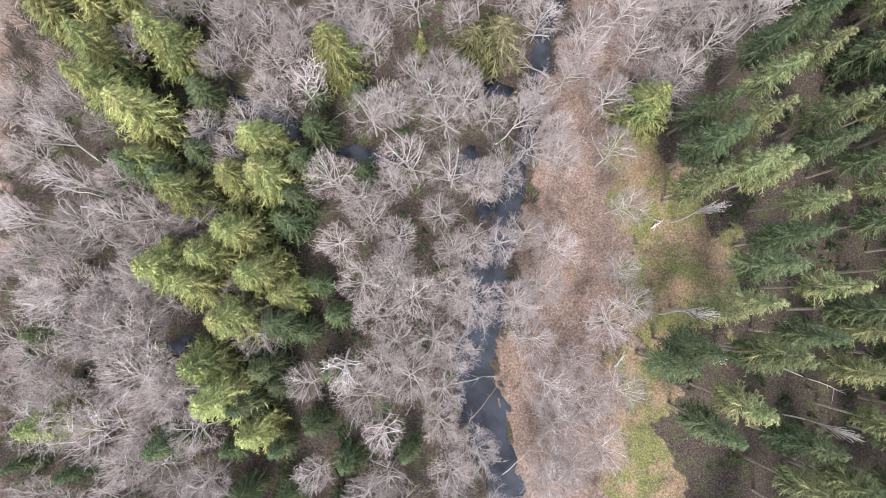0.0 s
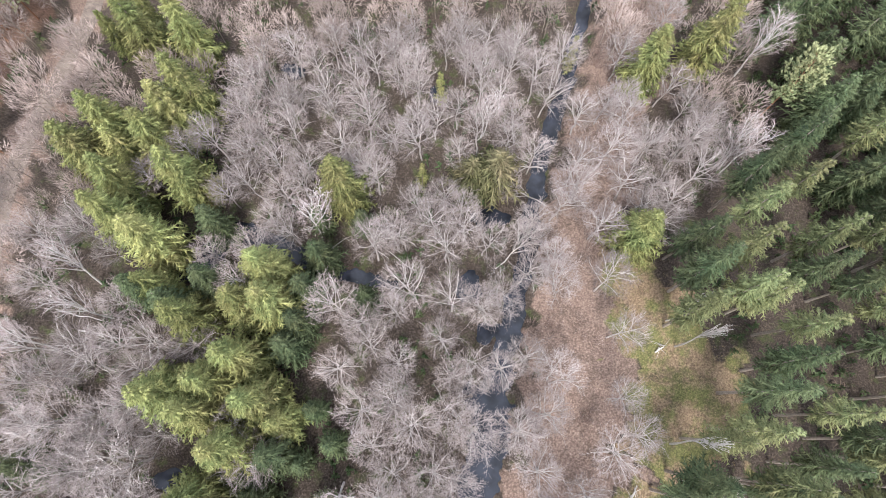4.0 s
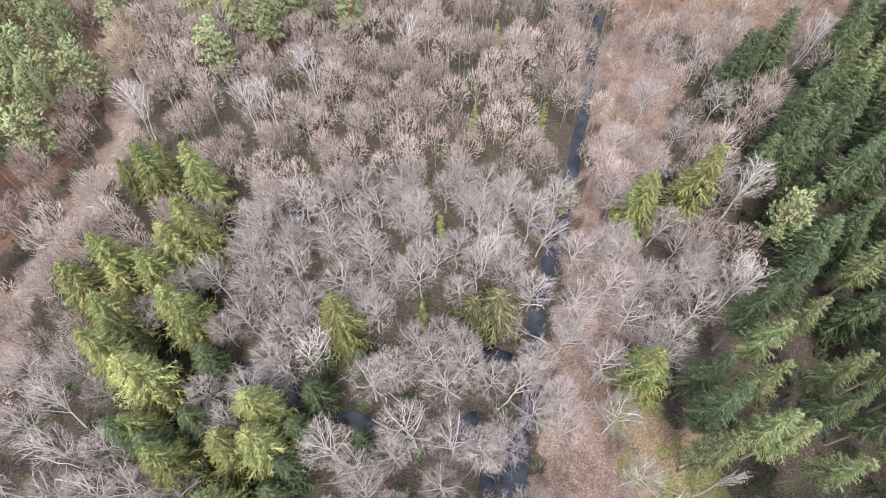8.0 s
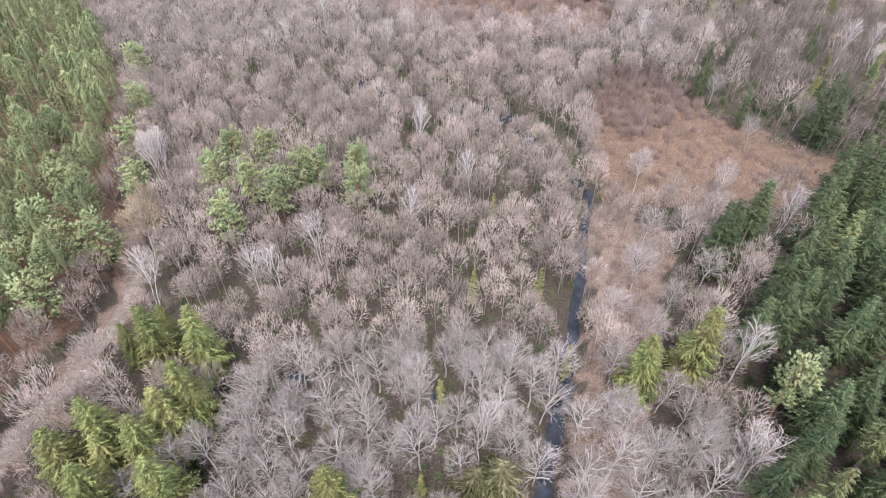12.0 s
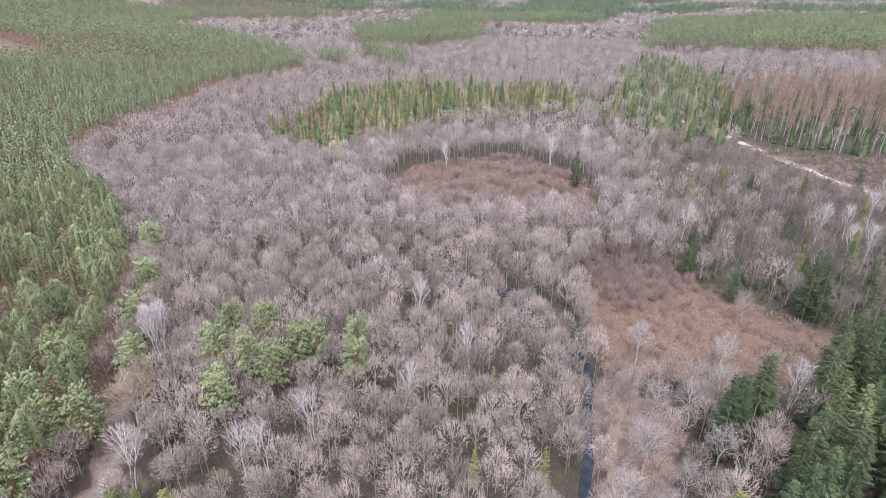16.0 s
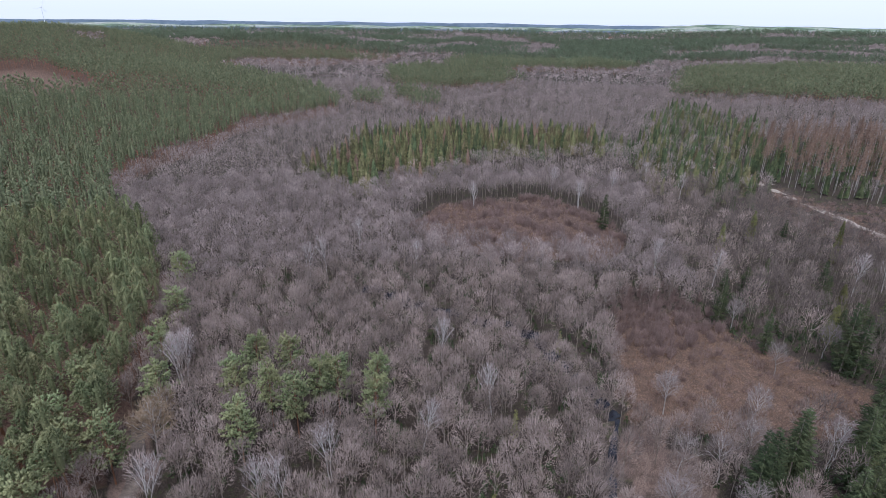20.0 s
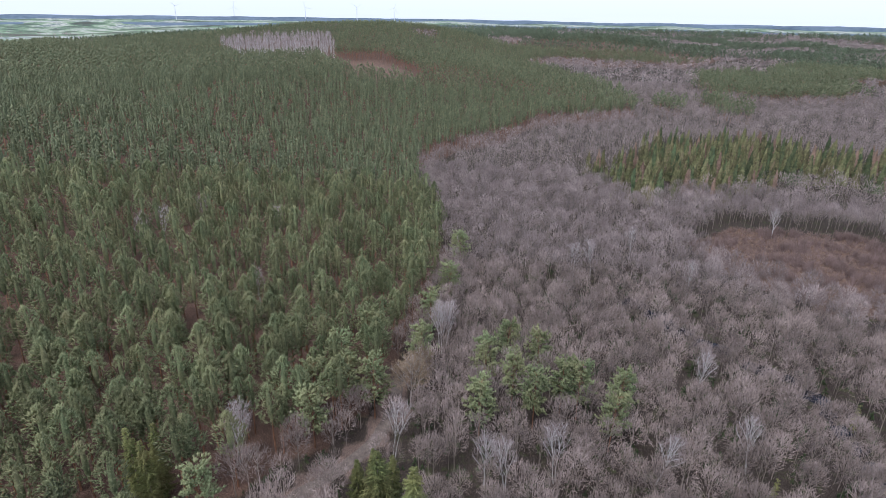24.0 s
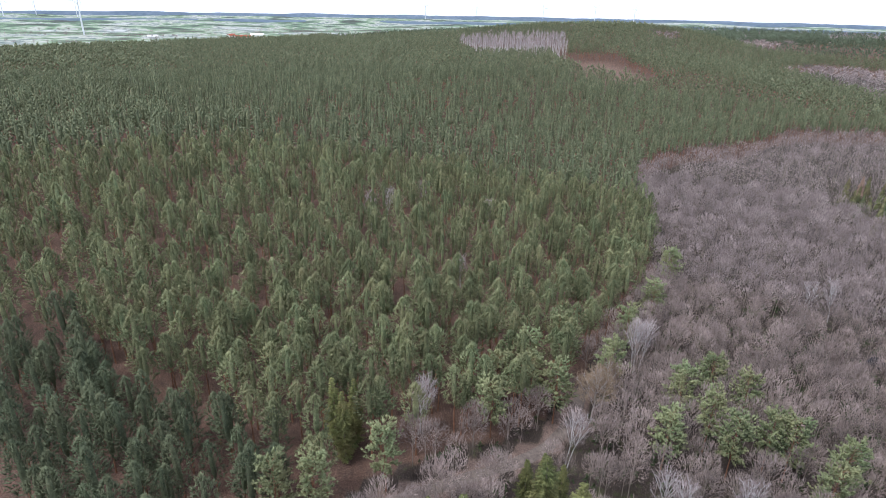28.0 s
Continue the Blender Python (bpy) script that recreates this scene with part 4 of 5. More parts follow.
for x, y in [(-20.9, 27.3), (-47, 22), (-38, 22), (-25, 12), (-25.4, -4.8), (-28.4, -11.2), (-24.9, 0.8), (-30.5, -16.6), (-28.7, -21.2), (-42.1, -21.9), (-62.2, -6.1), (-60.4, -19.7), (-22.3, 21.0), (-23.8, 15.8), (-48.6, 20.9), (-44.1, 18.3), (-55.8, 46.1), (-62.8, 45.2), (-43.0, 38.7), (-39.1, 32.4)]:
    plant(SPRUCES if rng.uniform() < 0.5 else STAND_SPRUCES, x, y, rng.uniform(0.6, 0.75), rng, wide=0.95)
for x, y in [(-30, -8), (-26, -14), (-22, -6), (-20, -20), (-26, -24), (-33, -24), (-18, -12), (-20, 2), (-24, -31), (-31, -31), (-15, -26), (-17, -3), (-13, 20), (-14, 34), (-21, 34), (-16, -33), (-57, -27), (-66, -26), (-5, -24)]:
    plant(STAND_SPRUCES, x, y, rng.uniform(0.4, 0.6), rng, wide=rng.uniform(0.55, 0.75))
for x, y in [(-3.9, 42.3), (-0.5, 60.1), (6.7, 88.7), (24.9, 68.4), (21.8, 89.5), (13, 118), (30, 160)]:
    plant(SMALL_SPRUCES, x, y, rng.uniform(0.9, 1.15), rng)
for x, y, s in [(114.5, 154.5, 1.02), (117, 152, 0.9), (96, 164, 0.62), (128, 146, 0.8), (136, 158, 0.75), (122, 170, 0.6), (140, 176, 0.7), (150, 165, 0.85), (132, 196, 0.6), (118, 214, 0.55), (158, 184, 0.7), (92, 191, 0.75), (88, 182, 0.7), (67.0, 274.9, 0.8), (189.7, 248.1, 0.8), (62.3, 95.6, 0.98), (65.4, 96.8, 1.0), (71.6, 101.5, 1.02), (74.5, 103, 1.0),
                (74.8, 87.2, 1.0), (79, 88.5, 1.02), (82.5, 85.6, 0.95), (69, 81.3, 0.9), (71.2, 76.6, 1.0), (78.1, 79.8, 1.0), (66.1, 74, 0.95), (60.4, 70.4, 0.9)]:
    plant(STAND_SPRUCES, x, y, s, rng, wide=s)
for x, y in [(105.6, 121.3), (95.6, 111.6), (104.8, 116.2), (88.7, 105.1), (99.5, 118.5), (111, 120), (117, 127)]:
    plant(STAND_SPRUCES, x, y, rng.uniform(0.95, 1.08), rng)
OLIVE_SPRUCE = [pattern("spruce_tree", spruce(250, 16, 5.4, 0.04, OLIVE_NEEDLE, gap=0.7), "broad olive-brown spruce overhanging a dark pool", "tree", "spruces among the alders")]
ALL_PATTERNS += OLIVE_SPRUCE
plant(OLIVE_SPRUCE, 9.5, 42.3, 1.0, rng, wide=1.3)
plant(OLIVE_SPRUCE, 5.2, 42.0, 0.8, rng, wide=1.15)
# the spruce stand to the east: its edge, then the ranks behind
for x, y in [(39.7, 28.7), (49.3, 38.0), (48.5, 33.1), (46.0, 25.9), (56.4, 43.1), (49.6, 18.8), (56.7, 37.2), (40.0, 22.7), (46.3, 19.6), (38.5, 16.5),
             (46.2, 5.2), (43.9, -0.6), (39.3, -2.1), (36.2, -7.1), (33.4, -9.9), (42.4, -14.7), (53.8, 15.0), (59.3, 28.3), (51.0, 8.9), (52.9, -5.6), (55.4, 1.6), (38.6, -18.1), (75.1, 67.7)]:
    plant(TALL_SPRUCES, x, y, rng.uniform(0.9, 1.02), rng)
for x, y in [(39.0, 17.5), (40.0, 13.0), (37.5, -3.0), (38.5, -8.5), (58, -20)]:
    plant(DEAD, x, y, rng.uniform(0.85, 1.05), rng)
# pines at the road and in the alder wood
for x, y in [(-78.4, 97.0), (-83.8, 80.1), (-79.0, 119.5), (-88.2, 140.0), (-93.3, 160.1), (-95.3, 104.5), (-91.9, 88.9), (-86.5, 96.5), (-97, 117.5), (-106, 191)]:
    plant(BROAD_PINES, x, y, rng.uniform(0.95, 1.1), rng)
for x, y in [(-57.9, 135.0), (-47.1, 131.6), (-58.4, 121.1), (-49.1, 118.6), (-41.2, 115.0), (-51.6, 105.0), (-37.2, 123.6), (-33.0, 124.9), (-23.7, 127.5), (-22.1, 117.3), (62, 58), (-84.4, 49.7), (-89.1, 26.7), (-85.9, 33.8)]:
    plant(BROAD_PINES, x, y, rng.uniform(0.98, 1.1), rng, wide=rng.uniform(0.8, 1.0))
# birches
for x, y in [(-82.1, 135.5), (-43.0, 91.5), (-37.5, 91.5), (-29.8, 101.0), (-9.6, 112.8), (7.7, 127.6), (7.2, 52.8), (-21.4, 218.4), (-64.2, 210.3), (-58.5, 215.7), (-65.7, 88.0),
             (58.5, 66.9), (52.1, 45.9), (-95.5, 66.1), (-61, 24), (-58, 18), (-66, 12), (-10, -21), (-16, -9), (-22, 33),
             (50.4, 345.3), (2.6, 306.6), (60.2, 306.6), (82.9, 331.5), (77.4, 220.2), (98.6, 213.9), (149.4, 207.9), (150.2, 191.5), (-7.1, 151.9), (-49.4, 241.1), (111.1, 360.3), (123.1, 331.5), (156, 188), (161.9, 210.3), (-95, 67), (-79.5, 133), (-80.5, 137), (-212.9, 152.0), (-207.9, 126.6), (-186.2, 167.2), (-147.0, 120.7), (-205.3, 117.4)]:
    plant(BIRCHES, x, y, rng.uniform(0.88, 1.05), rng, tilt=0.05)
plant(OAKS, -73.5, 106.5, 1.1, rng)
plant(OAKS, -75, 112.5, 1.0, rng)
for x, y in [(-61.6, 75.4), (-62.9, 71.4), (-57.3, 75.9)]:
    plant(SPRUCES, x, y, 0.58, rng, wide=0.6)
for x, y in [(-101, 51), (-104, 48), (-98, 47)]:
    plant(SPRUCES, x, y, 0.85, rng, wide=0.7)
# bare trees round the stream
for x, y in [(-16.3, 9.6), (-11.9, 11.9), (-12.9, 16.8), (-4.9, 21.4), (-11.7, 28.4), (0.5, 28.0), (-1.3, 32.7), (7.0, 29.4), (1.5, 19.1), (0.1, 13.2), (-5.6, 5.2), (-12.6, 2.2), (-7.7, 1.7), (-3.8, 0.4),
             (-10.3, -3.4), (-1.2, -6.4), (-9.6, -10.2), (-4.8, -12.7), (-11.8, -15.6), (-20.7, -14.4), (-2.0, -18.5), (-7.4, 9.7), (-33.4, 0.0), (-28.9, -4.3), (-4.1, 36.5), (-26.0, 31.7), (-32.7, 39.4), (-29.7, 33.6),
             (-4.1, 48.3), (6.2, 49.3), (11.8, 48.3), (-8.9, 50.3), (-17.3, 48.2), (-24.6, 44.3), (-40.7, 48.2)]:
    plant(ALDERS, x, y, rng.uniform(0.85, 1.05), rng, tilt=0.05, wide=rng.uniform(0.8, 1.12))
for x, y in [(18.5, 26.2), (15.4, 1.8), (26.6, -4.2), (15.2, -6.8), (22.1, -9.3), (22.9, 43.4), (28.6, 46.3), (32.0, 40.4), (23.7, 39.5),
             (-43.3, -1.8), (-63.9, -0.1), (-38.2, -20.9), (-63.0, -9.4), (-56.0, 8.7), (-66.2, 22.3), (-67.9, 30.7), (51.0, 46.4), (44.2, 42.4)]:
    plant(ALDERS, x, y, rng.uniform(0.85, 1.05), rng, tilt=0.05, wide=rng.uniform(0.8, 1.12))
for x, y in [(16.0, 34.5), (12.6, 30.5), (13.2, 24.4), (13.6, 52.0), (18.5, 57.5), (8.6, 9.5), (22.0, 66.0), (19.5, 36.0)]:
    plant(ALDERS, x, y, rng.uniform(0.75, 0.95), rng, tilt=0.1, wide=rng.uniform(0.8, 1.0))
for x, y in [(9.9, 19.6), (5.9, 20.5), (4.5, 10.0), (4.0, -0.8), (1.5, 2.5), (1.6, -8.5), (5.0, -23.7), (19.5, 22.4), (17.8, 7.0), (15.1, -13.5), (23.1, -16.0), (18.3, -20.9)]:
    plant(BIG_BARE, x, y, rng.uniform(0.85, 0.95), rng, tilt=0.05)
for x, y in [(-47.9, -5.2), (-48.2, -11.9), (-58.0, 1.7), (-58.0, -16.9), (-51.0, -20.1)]:
    plant(BIG_BARE, x, y, 1.05, rng, wide=1.35)


# ---- the woods ----
def in_view(x, y, margin=5):
    az, r = np.degrees(np.arctan2(-x, y)), np.hypot(x, y)
    return ((az > -54 - margin) & (az < 93 + margin)) | ((r < 105) & (y > -52))


def clear(x, y, gap):
    """Away from what is already planted."""
    p = np.array(PLANTED)
    ok = np.ones(len(x), bool)
    for px, py in p:
        ok &= (x - px) ** 2 + (y - py) ** 2 > gap * gap
    return ok


def open_land(x, y):
    return (water_dip(x, y) > 0.02) | (off_line(ROAD, x, y)[0] < 3.6) | (off_line(SAND_ROAD, x, y)[0] < 5) | inside(HEATH, x, y) | inside(SHRUBS, x, y) | inside(GRASS, x, y) | inside(CLEARING, x, y) | inside(CUTOVER, x, y)


def far_conifers(x, y):
    r = np.hypot(x, y)
    hit = np.zeros(np.shape(x), bool)
    for poly in FAR_CONIFER:
        hit |= ragged(poly, x, y, 60, 14)
    return hit | ((r > 1400) & (soft_noise(x, y, 420, 32) > 0.1))


def is_pine(x, y):
    return ~inside(BIRCH_GROVE, x, y) & ~in_band(x, y) & ((inside(PINE_EDGE, x, y) & ((np.hypot(x, y) < 1100) | (soft_noise(x, y, 260, 33) > -0.75))) | (~inside(PINE_EDGE, x, y) & far_conifers(x, y)))


def in_band(x, y):
    return ragged(SPRUCE_BAND, x, y) & (soft_noise(x, y, 16, 93) > -0.05)


def is_spruce(x, y):
    return inside(RIGHT_STAND, x, y) | ragged(SPRUCE_BLOCK, x, y) | in_band(x, y)


def is_alder(x, y):
    return ~is_pine(x, y) & ~is_spruce(x, y) & ~ragged(LARCH_BLOCK, x, y) & ~inside(BIRCH_GROVE, x, y)


def wood(test, gap, seed, r0, r1):
    def keep(x, y):
        r = np.hypot(x, y)
        ok = (r >= r0) & (r < r1) & in_view(x, y)
        i = np.where(ok)[0]
        good = test(x[i], y[i]) & ~open_land(x[i], y[i]) & (-x[i] - 0.3 * y[i] < 1120)
        ok[i] = good
        return ok
    return scatter(keep, (-r1, -60 if r1 < 500 else -200, min(r1, 1.0 * r1), r1), gap, seed)


# a few conifers and birches strewn through the eastern wood
x, y, rng = wood(lambda x, y: is_alder(x, y) & (x > 70 + 0.12 * y) & (soft_noise(x, y, 60, 81) > -0.3), 27.0, 82, 130, 330)
for k in range(len(x)):
    if k % 5:
        plant(STAND_SPRUCES if k % 2 else SPRUCES, x[k], y[k], rng.uniform(0.5, 0.85), rng, wide=rng.uniform(0.5, 0.75))
    else:
        plant(BIRCHES, x[k], y[k], rng.uniform(0.9, 1.1), rng)
# bushes on the leaf-strewn bank
x, y, rng = scatter(lambda x, y: inside(LITTER, x, y) & (soft_noise(x, y, 8, 85) > 0.1) & (water_dip(x, y) < 0.02), (8, -50, 62, 130), 3.1, 86)
many("bank_bushes", [wands(650 + k, 2.6, 1.9, 24, 0.03) for k in range(4)], x, y, rng.uniform(0.5, 1.4, len(x)), rng, [SHRUB_TWIG, BROWN_TWIG], "brownish leafless bushes over brown leaf litter on the bank", "shrub")
# roadside bushes
x, y, rng = scatter(lambda x, y: (np.abs(off_line(ROAD, x, y)[0] - 4.6) < 1.6) & (soft_noise(x, y, 9, 83) > -0.1), (-95, -30, -60, 120), 3.0, 84)
many("roadside_bushes", [wands(655 + k, 2.4, 1.6) for k in range(3)], x, y, rng.uniform(0.5, 1.3, len(x)), rng, [BROWN_TWIG, BROWN_TWIG], "bare brown bushes along the forest road", "shrub")
# alders
for x, y in [(113.7, 162.7), (93.8, 152.0), (91.7, 179.0), (54.4, 131.0), (74.8, 125.8), (50.8, 108.1), (59.2, 106.1), (68.4, 112.1), (44, 92), (50, 84), (36, 80), (33, 66), (42, 74), (60, 92), (54, 70)]:
    plant(ALDERS, x, y, rng.uniform(0.8, 1.0), rng, tilt=0.03)
x, y, rng = wood(lambda x, y: is_alder(x, y) & ~(inside(LITTER, x, y) & (soft_noise(x, y, 14, 5) < np.where(y > 35, 0.15, -0.1))), 5.3, 41, 0, 360)
ok = clear(x, y, 4.1) & ~((np.abs(x - 10) < 4.5) & (np.abs(y - 35) < 5.5))
x, y = x[ok], y[ok]
r = np.hypot(x, y)
order = np.argsort(r)
east = x > 62 + 0.12 * y
near, mid, back = order[:200], order[200:][r[order[200:]] < 210], order[200:][r[order[200:]] >= 210]
for i in near:
    plant(ALDERS if r[i] < 72 else SLIM_ALDERS, x[i], y[i], rng.uniform(0.75, 1.05), rng, tilt=0.03, wide=rng.uniform(0.75, 1.05))
MID_BARE = [far_crown(500 + k, 14.5, 3.7, 0.32, spokes=11, fan=7, fat=0.062, shell=180) for k in range(6)]
BACK_BARE = [far_crown(510 + k, 14.5, 3.8, 0.32, spokes=7, fan=4, fat=0.085, shell=125) for k in range(6)]
EAST_BARE = [far_crown(515 + k, 16, 3.8, 0.36, spokes=9, fan=6, fat=0.085, trunk=0.09, shell=70) for k in range(5)]
for rank, shapes, words in ((mid, MID_BARE, "grey-brown leafless alder wood on swampy ground"), (back, BACK_BARE, "grey-brown leafless alder wood round a clearing")):
    k = rank[~east[rank]]
    many("alder_wood", shapes, x[k], y[k], rng.uniform(0.72, 1.12, len(k)), rng, [SPRUCE_BARK, BROWN_TWIG if shapes is MID_BARE else FAR_TWIG], words, "wood")
k = np.concatenate([mid, back])
k = k[east[k]]
light = rng.uniform(0, 1, len(k)) < np.clip(0.9 - (x[k] - 62 - 0.12 * y[k]) / 50, 0.15, 0.85)
for sel, mat, words in ((k[light], BROWN_TWIG, "grey-brown leafless mixed wood with slender trunks"), (k[~light], DARK_TWIG, "dark brown leafless mixed wood with slender trunks")):
    many("mixed_wood", EAST_BARE, x[sel], y[sel], rng.uniform(0.55, 1.15, len(sel)), rng, [SPRUCE_BARK, mat], words, "wood")
x, y, rng = wood(is_alder, 6.8, 42, 360, 900)
FAR_BARE = [far_crown(520 + k, 14.5, 4.2, 0.36, spokes=3, fan=2, fat=0.17, trunk=0.14, shell=32) for k in range(6)]
many("far_alder_wood", FAR_BARE, x, y, rng.uniform(0.7, 1.15, len(x)), rng, [SPRUCE_BARK, FAR_TWIG], "grey-brown leafless wood filling the valley floor", "wood")
x, y, rng = wood(is_alder, 18.0, 43, 900, 2600)
HAZE_BARE = [far_bare(540 + k, 17, 7.5, 0.3, spokes=1, twigs=12, fat=0.8, trunk=0.3) for k in range(4)]
many("distant_bare_wood", HAZE_BARE, x, y, rng.uniform(0.8, 1.15, len(x)), rng, [ALDER_BARK, FAR_TWIG], "distant brown leafless wood", "wood")
x, y, rng = wood(lambda x, y: soft_noise(x, y, 500, 35) < -0.1, 34.0, 64, 2600, 3500)
many("distant_bare_wood", HAZE_BARE, x, y, rng.uniform(1.2, 1.7, len(x)), rng, [ALDER_BARK, FAR_TWIG], "distant brown leafless wood", "wood")

# pines
x, y, rng = wood(is_pine, 6.5, 44, 60, 300)
ok = clear(x, y, 4.4)
x, y = x[ok], y[ok]
order = np.argsort(np.hypot(x, y))
near, mid = order[:330], order[330:]
for i in near:
    plant(DENSE_PINES if inside(DARK_PINES, x[i:i + 1], y[i:i + 1])[0] else PINES, x[i], y[i], rng.uniform(0.8, 1.12), rng)
MID_PINE = [far_pine(560 + k, 21, 3.4 - 0.08 * k, 0.46, boughs=160, fat=0.29, length=0.74) for k in range(6)]
many("pine_wood", MID_PINE, x[mid], y[mid], rng.uniform(0.75, 1.15, len(mid)), rng, [PINE_BARK, PINE_NEEDLE], "dense wood of Scots pines on a slope", "wood", True)
x, y, rng = wood(is_pine, 6.5, 45, 300, 640)
FAR_PINE = [far_pine(580 + k, 21, 3.4, 0.46, boughs=19, fat=0.42, length=1.2) for k in range(6)]
many("far_pine_wood", FAR_PINE, x, y, rng.uniform(0.75, 1.15, len(x)), rng, [PINE_BARK, HILL_NEEDLE], "dense green pine wood on a hill", "wood", True)
x, y, rng = wood(is_pine, 7.8, 51, 640, 1300)
BACK_PINE = [far_pine(590 + k, 21, 3.2, 0.46, boughs=9, fat=0.5, length=1.9) for k in range(5)]
many("far_pine_wood", BACK_PINE, x, y, rng.uniform(0.82, 1.1, len(x)), rng, [PINE_BARK, HILL_NEEDLE], "green pine wood on the far slope", "wood", True)
x, y, rng = wood(is_pine, 14.0, 46, 1300, 2600)
HAZE_PINE = [far_pine(600 + k, 20, 5.0, 0.42, boughs=7, fat=0.5, length=2.8) for k in range(4)]
many("distant_pine_wood", HAZE_PINE, x, y, rng.uniform(0.85, 1.15, len(x)), rng, [PINE_BARK, HAZED_NEEDLE], "distant pine wood with bluish haze put into its green", "wood", True)
x, y, rng = wood(lambda x, y: soft_noise(x, y, 500, 35) >= -0.1, 32.0, 65, 2600, 3500)
many("distant_pine_wood", HAZE_PINE, x, y, rng.uniform(1.3, 1.7, len(x)), rng, [PINE_BARK, HAZED_NEEDLE], "distant pine wood with bluish haze put into its green", "wood", True)

# spruces and larches
x, y, rng = wood(lambda x, y: inside(RIGHT_STAND, x, y), 7.3, 47, 0, 560)
ok = clear(x, y, 5.2)
x, y = x[ok], y[ok]
order = np.argsort(np.hypot(x, y))
near, mid = order[:230], order[230:]
for i in near:
    plant(TALL_SPRUCES if y[i] < 36 or rng.uniform() < 0.15 else STAND_SPRUCES, x[i], y[i], rng.uniform(0.8, 1.05) if y[i] < 36 else rng.uniform(0.62, 0.88), rng, wide=None if y[i] < 36 else rng.uniform(0.85, 1.15))
MID_SPRUCE = [far_conifer(620 + k, 22, 4.2, 0.1, lumps=56, fat=0.36, full=True, round_top=False, core=True) for k in range(5)]
many("spruce_wood", MID_SPRUCE, x[mid], y[mid], rng.uniform(0.65, 1.1, len(mid)), rng, [SPRUCE_BARK, DARK_NEEDLE], "dense stand of dark green spruces", "wood", True)
x, y, rng = wood(lambda x, y: ragged(SPRUCE_BLOCK, x, y) | in_band(x, y), 7.6, 55, 0, 700)
BLOCK = [far_conifer(630 + k, 22, 4.9 - 0.25 * k, 0.1, lumps=40, fat=0.42, round_top=False, full=True) for k in range(5)]
part = rng.uniform(0, 1, len(x)) + np.where(in_band(x, y), 0.35, 0)
for k, mat, words in ((np.where((part > 0.1) & (part < 0.75))[0], OLIVE_NEEDLE, "block of olive green spruces with pointed crowns"), (np.where(part >= 0.75)[0], DARK_NEEDLE, "dark green spruces among olive ones"), (np.where(part <= 0.1)[0], LARCH_TWIG, "rusty brown larches among spruces")):
    many("spruce_wood", BLOCK, x[k], y[k], rng.uniform(0.55, 0.95, len(k)), rng, [SPRUCE_BARK, mat], words, "wood", True)
x, y, rng = wood(lambda x, y: ragged(LARCH_BLOCK, x, y) & ~in_band(x, y), 8.6, 48, 0, 900)
LARCH = [far_conifer(640 + k, 27, 3.0, 0.52, lumps=95, fat=0.2, round_top=False, trunk=0.2) for k in range(4)]
many("larch_wood", LARCH, x, y, rng.uniform(0.8, 1.1, len(x)), rng, [ALDER_BARK, LARCH_TWIG], "tall rust-brown leafless larches along a cleared edge", "wood")
x, y, rng = wood(lambda x, y: inside(BIRCH_GROVE, x, y), 9.0, 62, 0, 1700)
GROVE = [far_bare(645 + k, 27, 2.6, 0.4, spokes=6, twigs=12, fat=0.28, trunk=0.3) for k in range(3)]
many("birch_grove", GROVE, x, y, rng.uniform(0.9, 1.25, len(x)), rng, [BIRCH_BARK, BIRCH_TWIG], "grove of white birches on the far ridge", "wood")

x, y, rng = wood(lambda x, y: (ragged(LARCH_BLOCK, x, y) & (x - y > -260) & (soft_noise(x, y, 30, 63) > -0.7)) | ((off_line(np.array([(100, 480), (150, 420), (176, 395)], float), x, y)[0] < 30)), 9.0, 54, 0, 900)
many("spruce_wood", MID_SPRUCE, x, y, rng.uniform(0.3, 0.65, len(x)), rng, [SPRUCE_BARK, DARK_NEEDLE], "dark spruces below the larches", "wood", True)

# shrubs of the clearings
x, y, rng = scatter(lambda x, y: inside(SHRUBS, x, y) | inside(CUTOVER, x, y) & (soft_noise(x, y, 20, 7) > -0.25) | (inside(HEATH, x, y) & (soft_noise(x, y, 16, 6) > np.where(y > 165, -0.3, 0.1))), (-40, 110, 350, 425), 2.5, 49)
SHRUB = [wands(660 + k, 2.6, 1.6, stems=17, thin=0.06) for k in range(4)]
many("heath_shrubs", SHRUB, x, y, rng.uniform(0.5, 1.2, len(x)), rng, [SHRUB_TWIG, SHRUB_TWIG], "reddish brown leafless shrubs on open wet ground", "shrub")
x, y, rng = scatter(lambda x, y: (inside(THICKET, x + 5 * soft_noise(x, y, 14, 74), y + 5 * soft_noise(x, y, 14, 75)) & (soft_noise(x, y, 9, 76) > -0.5)) | (inside(SHRUBS, x, y) & (soft_noise(x, y, 30, 71) > 0.3)), (-40, 110, 130, 335), 2.8, 56)
WILLOW = [wands(665 + k, 5.2, 2.0, stems=44, thin=0.06) for k in range(4)]
many("willow_thicket", WILLOW, x, y, rng.uniform(0.7, 1.15, len(x)), rng, [SHRUB_TWIG, SHRUB_TWIG], "dense reddish leafless willow thicket", "shrub")
x, y, rng = scatter(lambda x, y: inside(GRASS, x, y) & (soft_noise(x, y, 7, 72) > -0.3), (25, -60, 56, 36), 0.9, 57)
x2, y2, k = scatter(lambda x, y: (inside(HEATH, x, y) | inside(CUTOVER, x, y) | inside(SHRUBS, x, y)) & (soft_noise(x, y, 10, 73) > np.where(inside(HEATH, x, y), -0.6, 0.1)), (-40, 110, 350, 425), 1.7, 59)
